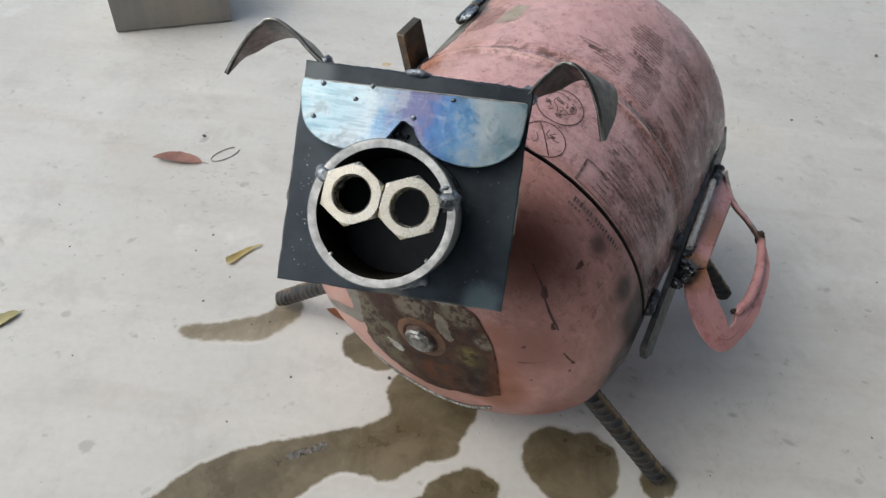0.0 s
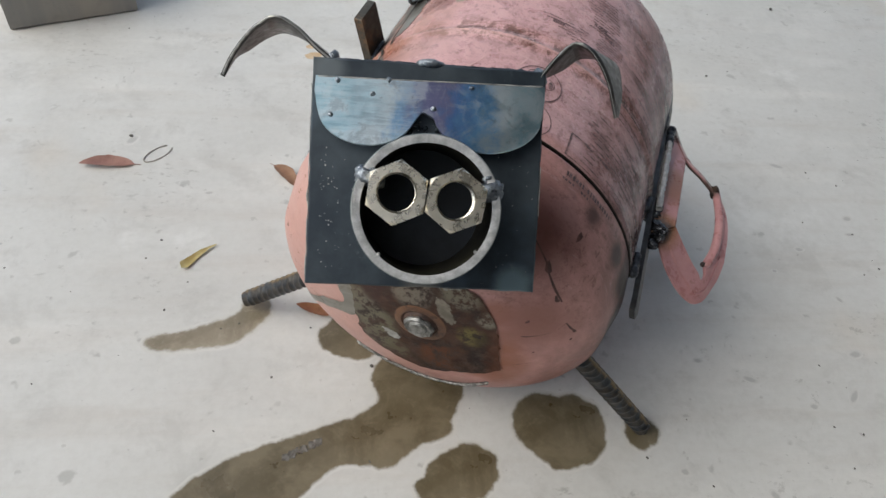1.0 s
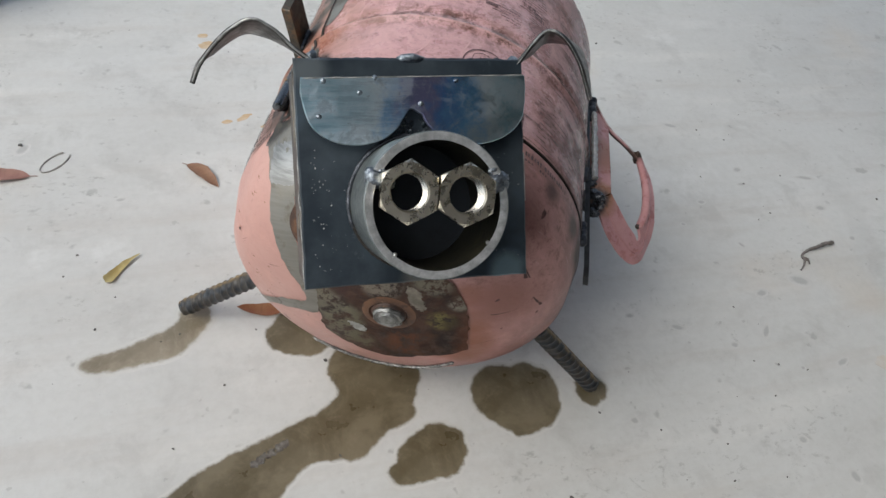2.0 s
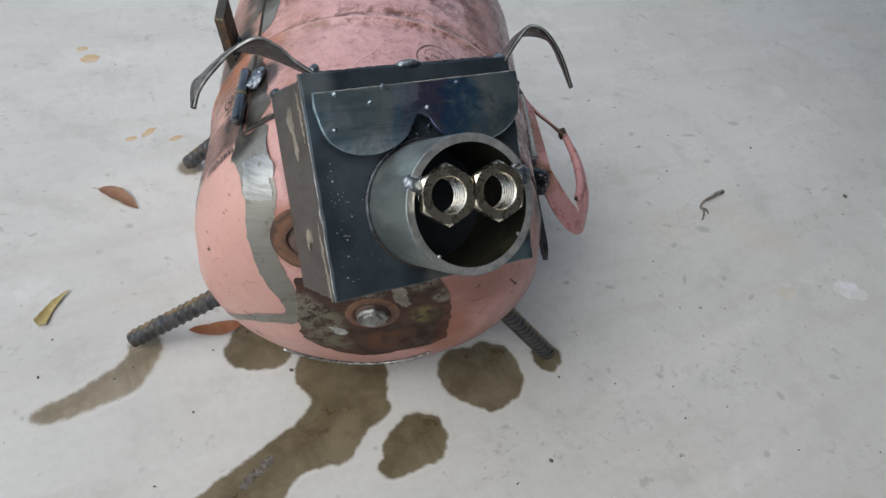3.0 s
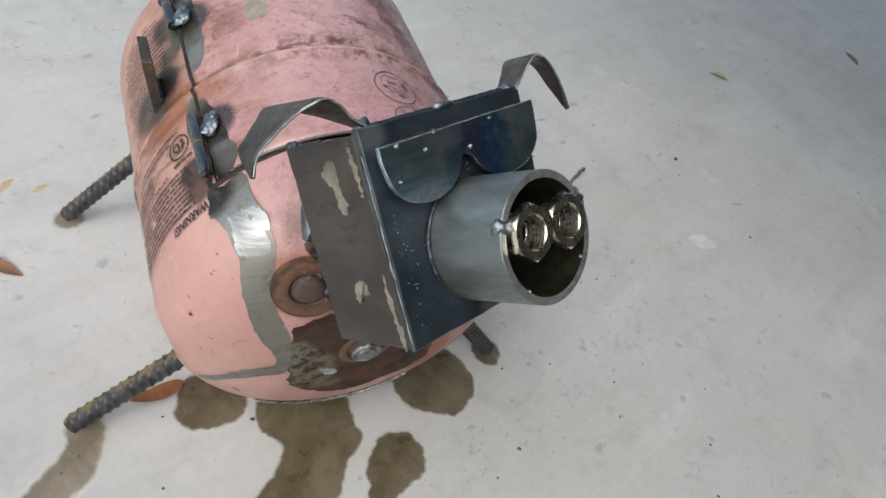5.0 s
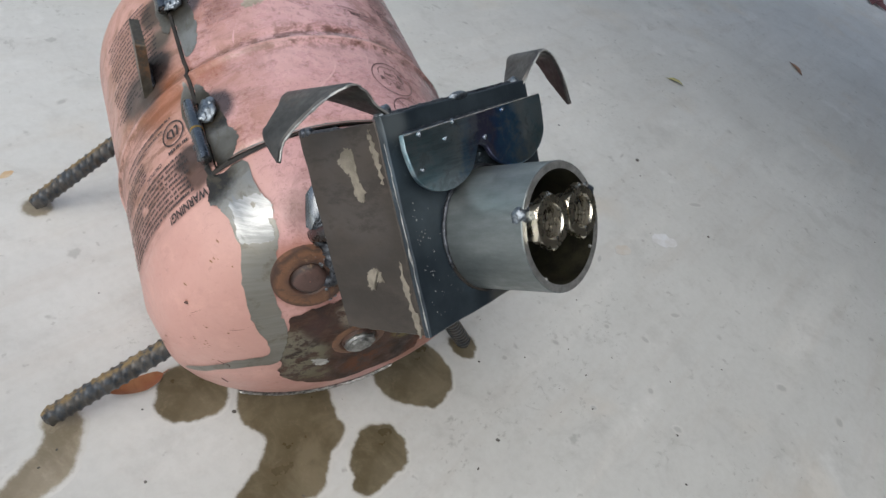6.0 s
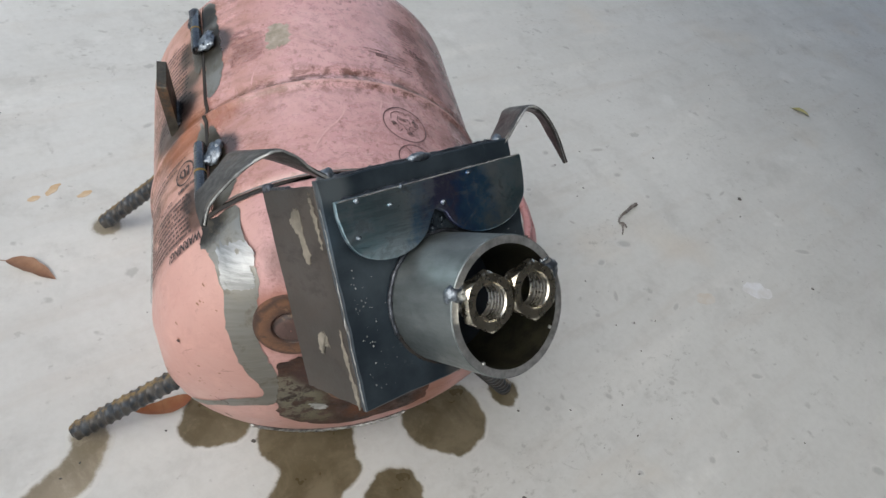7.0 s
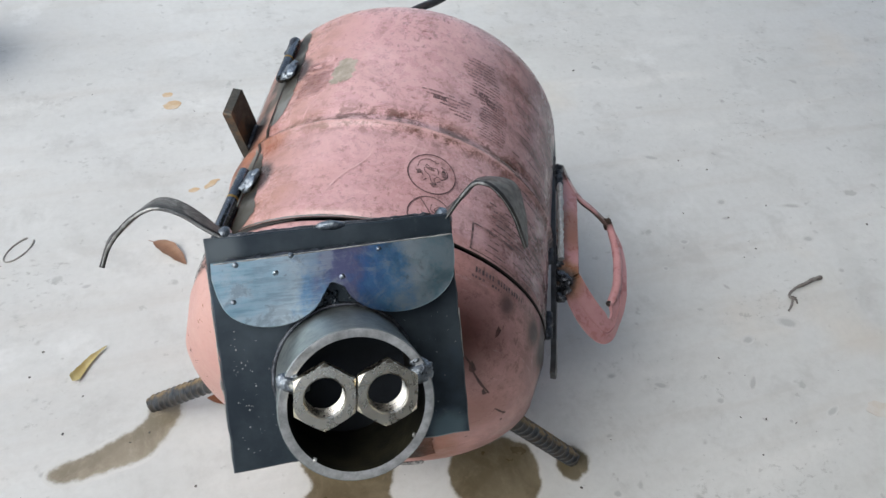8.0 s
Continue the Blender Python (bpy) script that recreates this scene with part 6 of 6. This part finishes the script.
# rubbed light patches on the cheek
for outline in ([(0.035, -0.030), (0.040, -0.024), (0.038, -0.019), (0.028, -0.020), (0.020, -0.017), (0.014, -0.020), (0.018, -0.025), (0.027, -0.024), (0.030, -0.028)], [(-0.020, -0.029), (-0.018, -0.022), (-0.024, -0.020), (-0.024, -0.025), (-0.029, -0.028), (-0.026, -0.031)],
                [(-0.049, -0.004), (-0.030, -0.006), (-0.014, -0.0055), (-0.030, -0.003), (-0.048, -0.0015)], [(0.047, -0.005), (0.036, -0.006), (0.022, -0.004), (0.034, -0.0025)]):
    b = bmesh.new()
    pts = loop_spline([Vector((*p, 0)) for p in outline], 50)
    sheet(b, [(p.x + rng.uniform(-0.0011, 0.0011), p.y + rng.uniform(-0.0011, 0.0011)) for p in pts], 0.0030, 0.00345)
    part("rubbed_patch", b, RUBBED, cheek, "", SIDE_M, False)


# ---- on the ground ----
def stain(outline, mat, label, height=0.00028, seed=1, category="puddle", name="wet_stain", rag=0.0016):
    rg3 = random.Random(seed)
    c = Vector((sum(p[0] for p in outline) / len(outline), sum(p[1] for p in outline) / len(outline), 0))
    pts = loop_spline([Vector((*p, 0)) - c for p in outline], 240)
    off = rg3.uniform(0, 50)
    pts = [p + Vector((noise.noise(p * 130 + Vector((off, 0, 0))), noise.noise(p * 130 + Vector((0, off, 7))), 0)) * rag for p in pts]
    b = bmesh.new()
    if name != "wet_stain":
        sheet(b, [(p.x, p.y) for p in pts], -0.0004, height)
        return tagged(solid(name, b, mat, Matrix.Translation(c), False), label, category)
    k = len(pts)
    turn = 1 if sum(p.x * q.y - q.x * p.y for p, q in zip(pts, pts[1:] + pts[:1])) > 0 else -1
    out = []
    for i, p in enumerate(pts):
        t = (pts[(i + 5) % k] - pts[i - 5]).normalized() * turn
        out.append(Vector((t.y, -t.x, 0)))
    sheet(b, [(p.x - n.x * 0.0026, p.y - n.y * 0.0026) for p, n in zip(pts, out)], -0.0004, height)
    ob = tagged(solid(name, b, mat, Matrix.Translation(c), False), label, category)
    b = bmesh.new()
    reach = 0.0046 if mat is WET else 0.0065
    skin(b, [[p - n * 0.0028 + Vector((0, 0, height * 0.9)) for p, n in zip(pts, out)], [p + n * reach + Vector((0, 0, height * 0.5)) for p, n in zip(pts, out)]], caps=False)
    rim = part("soaked_edge", b, WET_EDGE if mat is WET else DAMP_EDGE, ob, "fading soaked edge", None, False)
    soak = rim.data.attributes.new("wet", "FLOAT", "POINT")
    soak.data.foreach_set("value", [1.0] * k + [0.0] * k)
    return ob


stain([(0.010, 0.387), (0.0, 0.368), (0.005, 0.347), (-0.012, 0.334), (-0.05, 0.321), (-0.10, 0.304), (-0.135, 0.285), (-0.158, 0.259), (-0.190, 0.228), (-0.185, 0.200), (-0.130, 0.222), (-0.090, 0.250), (-0.058, 0.270), (-0.041, 0.286), (-0.024, 0.294),
       (0.005, 0.290), (0.018, 0.295), (0.033, 0.307), (0.057, 0.315), (0.062, 0.330), (0.071, 0.349), (0.074, 0.375), (0.055, 0.400), (0.030, 0.405)], WET, "long dark brown wet streak on the concrete", seed=1)
stain([(-0.035, 0.428), (-0.045, 0.411), (-0.037, 0.397), (-0.016, 0.389), (0.0, 0.392), (0.012, 0.410), (0.0, 0.432), (-0.020, 0.438)], WET, "small dark brown wet spot under the pig", seed=2)
stain([(0.120, 0.340), (0.113, 0.318), (0.124, 0.298), (0.143, 0.282), (0.173, 0.289), (0.186, 0.309), (0.184, 0.333), (0.168, 0.345), (0.154, 0.344), (0.138, 0.348)], WET, "round dark brown wet spot with scalloped edge", seed=3)
stain([(0.071, 0.305), (0.056, 0.299), (0.043, 0.290), (0.038, 0.281), (0.029, 0.272), (0.037, 0.262), (0.058, 0.262), (0.080, 0.264), (0.092, 0.280), (0.089, 0.298)], WET, "kidney-shaped dark brown wet spot", seed=4)
stain([(-0.106, 0.452), (-0.119, 0.434), (-0.140, 0.424), (-0.165, 0.4165), (-0.186, 0.412), (-0.182, 0.404), (-0.160, 0.403), (-0.141, 0.405), (-0.118, 0.409), (-0.099, 0.427), (-0.090, 0.442), (-0.094, 0.454)], DAMP, "drying grey-brown damp streak below a leg", seed=5)
stain([(0.213, 0.296), (0.205, 0.306), (0.210, 0.320), (0.222, 0.322), (0.231, 0.312), (0.226, 0.300)], WET, "small brown wet spot round a foot", seed=6)
# faint grey ring round the rear foot; its contact shade is painted too
stain([(-0.018, 0.637), (-0.016, 0.645), (-0.007, 0.648), (0.001, 0.642), (-0.001, 0.634), (-0.010, 0.631)], DAMP, "small grey ring with painted contact shade round a foot", seed=7)

b = bmesh.new()
rg7 = random.Random(12)
for i in range(16):
    k = rg7.random()
    r = rg7.uniform(0.0004, 0.0008)
    made = bmesh.ops.create_icosphere(b, subdivisions=2, radius=1.0)["verts"]
    for v in made:
        v.co = Vector((v.co.x * r, v.co.y * r, max(v.co.z, -0.2) * r * 0.7)) + Vector((-0.074 + 0.033 * k + rg7.uniform(-0.003, 0.003), 0.298 + 0.016 * k + rg7.uniform(-0.003, 0.003), 0.0004))
tagged(solid("water_bubbles", b, BUBBLE, pose(0, 0, 0)), "cluster of tiny glinting bubbles on the wet streak", "bubbles", kind="stuff")


def leaf(tip, stem, width, mat, label, curl=0.003, seed=1, blunt=False):
    """A dry leaf lying on the ground from stem to tip, folded along its midrib."""
    p, q = Vector((*stem, 0)), Vector((*tip, 0))
    length = (q - p).length
    b = bmesh.new()
    rings = []
    n = 18
    for i in range(n + 1):
        s = i / n
        w = 0.0004 if s < 0.14 else width / 2 * math.sin(math.pi * min(1, ((s - 0.12) / 0.88) ** 0.8)) ** 0.75 + 0.0003
        if blunt:
            w = 0.0004 + width / 2 * s ** 0.9 * (1 - max(0.0, (s - 0.86) / 0.14) ** 2) ** 0.5
        w *= 1 + 0.22 * noise.noise(Vector((s * 7.0, seed * 3.1, 2.0)))
        h = 0.0008 + curl * (0.4 + 0.6 * math.sin(s * 4.2 + seed)) * (0.3 + s)
        up = w * 0.35
        bend = 0.06 * length * math.sin(math.pi * s) * (1 if seed % 2 else -1)
        rings.append([Vector((length * s, bend - w, h + up)), Vector((length * s, bend - w * 0.5, h + up * 0.35)), Vector((length * s, bend, h)), Vector((length * s, bend + w * 0.5, h + up * 0.35)), Vector((length * s, bend + w, h + up)),
                      Vector((length * s, bend + w * 0.5, h + up * 0.35 - 0.0004)), Vector((length * s, bend, h - 0.0005)), Vector((length * s, bend - w * 0.5, h + up * 0.35 - 0.0004))])
    skin(b, rings)
    low = min(v.co.z for v in b.verts)
    for v in b.verts:
        v.co.z -= low
    m = Matrix.Translation(p) @ pose(0, 0, 0, 0, 0, math.degrees(math.atan2(q.y - p.y, q.x - p.x)))
    return tagged(solid("leaf", b, mat, m, True, 60), label, "leaf", group="fallen leaves")


leaf((-0.069, 0.597), (-0.101, 0.634), 0.014, LEAF_BROWN, "curled brown dry leaf with a thin stalk on concrete", 0.004, 1)
leaf((-0.171, 0.490), (-0.143, 0.519), 0.011, LEAF_YELLOW, "narrow yellowing dry leaf on concrete", 0.003, 2, True)
leaf((-0.066, 0.4445), (-0.018, 0.439), 0.014, LEAF_ORANGE, "orange dry leaf tucked beneath a leg", 0.003, 3)
leaf((-0.291, 0.629), (-0.232, 0.632), 0.016, LEAF_RED, "dull red dry leaf on concrete", 0.003, 4)
leaf((1.107, 0.442), (1.098, 0.476), 0.012, LEAF_OLIVE, "small olive dry leaf on concrete", 0.003, 5)
leaf((1.610, 0.316), (1.650, 0.362), 0.014, LEAF_BROWN, "small brown dry leaf on concrete", 0.003, 6)
leaf((-0.352, 0.384), (-0.3276, 0.4128), 0.011, LEAF_OLIVE, "pale olive dry leaf on concrete", 0.003, 8)

# crumpled dark leaf far out on the slab
b = bmesh.new()
for k in range(5):
    a0 = 0.9 + k * 1.25
    mid_p = Vector((0.030 * math.cos(a0), 0.030 * math.sin(a0), 0.012 + 0.004 * (k % 2)))
    tip_p = Vector((0.075 * math.cos(a0 + 0.3), 0.060 * math.sin(a0 + 0.3), 0.004))
    side = Vector((-math.sin(a0), math.cos(a0), 0.3)) * 0.016
    line = spline([(0, 0, 0.004), mid_p, tip_p], 12)
    ribbon(b, [p + side * math.sin(math.pi * min(1, (i + 0.5) / 11.5)) for i, p in enumerate(line)], [p - side * math.sin(math.pi * min(1, (i + 0.5) / 11.5)) for i, p in enumerate(line)], 0.001)
tagged(solid("crumpled_leaf", b, leaf_mat("dark_red_leaf", (0.075, 0.02, 0.025), (0.14, 0.05, 0.045)), pose(2.89, 0.37, 0, 0, 0, 40)), "crumpled dark red dead leaf on concrete", "leaf", group="fallen leaves")

# pale dried outline where a leaf lay
b = bmesh.new()
ell = [Vector((0.017 * math.cos(a) , 0.0075 * math.sin(a), 0.0006)) for a in np.linspace(0.5, 5.9, 40)]
tube(b, ell, [0.0007 + 0.0005 * noise.noise(Vector((i * 0.3, 4, 4))) for i in range(40)], 6)
tagged(solid("dried_leaf_rim", b, plain("grey_leaf_rim", (0.28, 0.27, 0.25), (0.40, 0.39, 0.36), 90, 0.8), pose(-0.218, 0.650, 0, 0, 0, 48)), "grey dried rim of a rotted leaf on concrete", "leaf")
# twig
b = bmesh.new()
tube(b, spline([(0.573, 0.4275, 0.003), (0.562, 0.4265, 0.0045), (0.548, 0.424, 0.0035), (0.535, 0.4225, 0.0028)], 16), [0.0022, 0.0028, 0.0020, 0.0026, 0.0019, 0.0025, 0.0018, 0.0024, 0.0017, 0.0023, 0.0017, 0.0022, 0.0016, 0.0019, 0.0015, 0.0009], 8, 0.2, rng)
for line, r in (([(0.536, 0.4225, 0.0026), (0.528, 0.4195, 0.0026), (0.5215, 0.4150, 0.0024), (0.5235, 0.4095, 0.0022)], 0.0013), ([(0.5225, 0.4120, 0.0024), (0.5260, 0.4085, 0.0026), (0.5250, 0.4045, 0.0020)], 0.0011), ([(0.5225, 0.4100, 0.0022), (0.5175, 0.4045, 0.0020), (0.5100, 0.3990, 0.0014)], 0.0011), ([(0.5235, 0.4145, 0.0020), (0.5290, 0.4110, 0.0016)], 0.0008)):
    tube(b, spline(line, 10), [r * (1.0 - 0.04 * k + 0.25 * (k % 2)) for k in range(10)], 7, 0.25, rng)
tagged(solid("twig", b, plain("grey_brown_twig", (0.11, 0.095, 0.085), (0.22, 0.20, 0.185), 150, 0.8), pose(0, 0, 0)), "crooked grey-brown broken twig on concrete", "twig")

# block at the edge of the slab
b = bmesh.new()
slab(b, 0, 0.150, 0, 0.095, 0, 0.105, 0.003, 0.0008, rng, 8)
BLOCK_M = Matrix.Translation((-0.4268, 0.8744, 0)) @ pose(0, 0, 0, 0, 0, 22.5)
tagged(solid("concrete_block", b, BLOCK, BLOCK_M), "weathered grey block standing on the concrete", "block")

# soft marks on the slab
for c, w, h, turn, mat, label in (((-0.062, 0.842), 0.010, 0.007, 20, RUSTSTAIN, "orange rust stain on concrete"), ((-0.066, 0.862), 0.006, 0.004, 10, RUSTSTAIN, "small orange rust stain on concrete"), ((-0.033, 0.703), 0.010, 0.0035, 35, RUSTSTAIN, "small orange rust stain on concrete"),
                                  ((-0.052, 0.697), 0.006, 0.003, 10, RUSTSTAIN, "small orange rust stain on concrete"), ((-0.010, 0.687), 0.007, 0.003, 15, RUSTSTAIN, "small orange rust stain on concrete"), ((0.530, 0.278), 0.014, 0.008, -20, TANSTAIN, "faint tan stain on concrete"), ((0.612, 0.252), 0.020, 0.013, -35, CHALK, "pale chalky smudge on concrete")):
    pts = [(c[0] + (w * math.cos(a) * math.cos(radians(turn)) - h * math.sin(a) * math.sin(radians(turn))) * (1 + 0.3 * noise.noise(Vector((math.cos(a) * 2, math.sin(a) * 2, c[0] * 40)))),
            c[1] + (w * math.cos(a) * math.sin(radians(turn)) + h * math.sin(a) * math.cos(radians(turn))) * (1 + 0.3 * noise.noise(Vector((math.cos(a) * 2, math.sin(a) * 2, c[1] * 40))))) for a in np.linspace(0, 2 * math.pi, 18, endpoint=False)]
    stain(pts, mat, label, 0.0003, 3, "stain", "ground_stain", 0.0012)


def chip(x, y, s, seed):
    rg5 = random.Random(seed)
    s *= 0.8
    b = bmesh.new()
    blob(b, (0, 0, s * 0.35), (s, s * rg5.uniform(0.4, 0.9), s * 0.5), rg5, Euler((0, 0, rg5.uniform(0, 3))).to_matrix())
    low = min(v.co.z for v in b.verts)
    for v in b.verts:
        v.co.z -= low
    return tagged(solid("grit_chip", b, GRIT, pose(x, y, 0)), "small dark chip of grit on concrete", "debris", group="grit on the slab")


for i, (x, y, s) in enumerate(((-0.001, 0.380, 0.0022), (-0.124, 0.325, 0.0015), (0.749, 0.368, 0.0040), (0.686, 0.484, 0.0022), (0.125, 0.218, 0.0018), (0.162, 0.223, 0.0026), (-0.250, 0.678, 0.0028), (0.457, 0.822, 0.0026), (0.273, 0.180, 0.0016), (-0.179, 0.443, 0.0016), (0.628, 1.006, 0.0040), (0.694, 0.214, 0.0026), (0.282, 0.072, 0.0018),
                               (0.526, 0.482, 0.0017), (0.404, 0.368, 0.0015), (0.716, 0.345, 0.0016), (0.579, 0.538, 0.0016), (0.521, 0.531, 0.0016), (0.471, 0.549, 0.0014), (0.216, 0.287, 0.0016), (0.263, 0.261, 0.0012), (0.389, 0.307, 0.0013), (0.316, 0.237, 0.0012), (0.540, 0.608, 0.0016), (0.512, 0.630, 0.0016), (-0.129, 0.422, 0.0013), (-0.114, 0.427, 0.0012), (-0.053, 0.421, 0.0012), (0.438, 0.288, 0.0016), (0.412, 0.299, 0.0015))):
    chip(x, y, s, i)


def scuff(x, y, long, wide, turn, seed):
    """A flat soft grey mark, densest in its middle."""
    b = bmesh.new()
    n = 28
    rings = []
    for k in (0.35, 1.0):
        rings.append([Vector((long * k * math.cos(a) * (1 + 0.25 * noise.noise(Vector((math.cos(a) * 1.5, math.sin(a) * 1.5, seed)))), wide * k * math.sin(a), 0.00022 - 0.0001 * k)) for a in np.linspace(0, 2 * math.pi, n, endpoint=False)])
    vs = skin(b, rings, caps=False)
    b.faces.new(vs[0])
    ob = solid("ground_scuff", b, SCUFF, pose(x, y, 0, 0, 0, turn), False)
    soak = ob.data.attributes.new("wet", "FLOAT", "POINT")
    soak.data.foreach_set("value", [1.0] * n + [0.0] * n)
    return tagged(ob, "soft grey scuff mark on the concrete", "stain", group="scuffs on the slab")


for i, (x, y, long, wide, turn) in enumerate(((0.244, 0.274, 0.0050, 0.0040, 0), (0.415, 0.186, 0.0055, 0.0080, 0), (0.514, 0.037, 0.0110, 0.0075, 140), (0.276, 0.180, 0.0048, 0.0036, 150), (0.490, 0.179, 0.0100, 0.0050, -30), (0.335, 0.105, 0.0075, 0.0055, 130), (0.750, 0.259, 0.0200, 0.0060, -30), (0.480, 0.642, 0.0120, 0.0045, -20),
                                              (0.409, 0.481, 0.0040, 0.0030, 0), (0.449, 0.510, 0.0060, 0.0040, 0), (-0.248, 0.672, 0.0110, 0.0060, 60), (-0.159, 0.591, 0.0060, 0.0030, 10), (0.353, 0.148, 0.0060, 0.0050, 30), (0.534, -0.035, 0.0110, 0.0070, 20), (-0.335, 0.522, 0.0030, 0.0018, 40), (0.085, 0.764, 0.0090, 0.0040, 20),
                                              (0.527, 0.555, 0.0070, 0.0050, 20), (0.611, 0.531, 0.0150, 0.0040, -15), (0.607, 0.432, 0.0050, 0.0040, 30), (0.411, 0.299, 0.0045, 0.0022, -40), (0.435, 0.291, 0.0030, 0.0028, 60), (0.388, 0.226, 0.0055, 0.0045, 0), (0.311, 0.251, 0.0045, 0.0060, 20), (0.500, 0.387, 0.0150, 0.0080, -25), (0.380, 0.327, 0.0050, 0.0040, 10), (0.422, 0.335, 0.0110, 0.0040, 50), (0.598, 0.481, 0.0080, 0.0050, 0), (0.446, 0.379, 0.0090, 0.0050, 15), (0.462, 0.443, 0.0060, 0.0030, -60), (0.732, 0.388, 0.0110, 0.0030, 10), (0.332, 0.356, 0.0090, 0.0040, -20), (0.290, 0.377, 0.0055, 0.0030, 0), (0.518, 0.531, 0.0070, 0.0030, 0), (0.481, 0.289, 0.0100, 0.0040, 20))):
    scuff(x, y, long, wide, turn, i)
rng = random.Random(77)
b = bmesh.new()
for i in range(420):
    x, y = rng.uniform(-0.7, 1.6), rng.uniform(-0.1, 1.5)
    s = 0.0004 + 0.0012 * rng.random() ** 3
    made = bmesh.ops.create_icosphere(b, subdivisions=1, radius=1.0)["verts"]
    t = Euler((0, 0, rng.uniform(0, 3))).to_matrix()
    e = rng.uniform(0.4, 1.0)
    for v in made:
        v.co = t @ Vector((v.co.x * s, v.co.y * s * e, v.co.z * s * 0.4)) + Vector((x, y, s * 0.2))
tagged(solid("loose_grit", b, GRIT, pose(0, 0, 0)), "scattered fine dark grit on the concrete", "grit", kind="stuff")
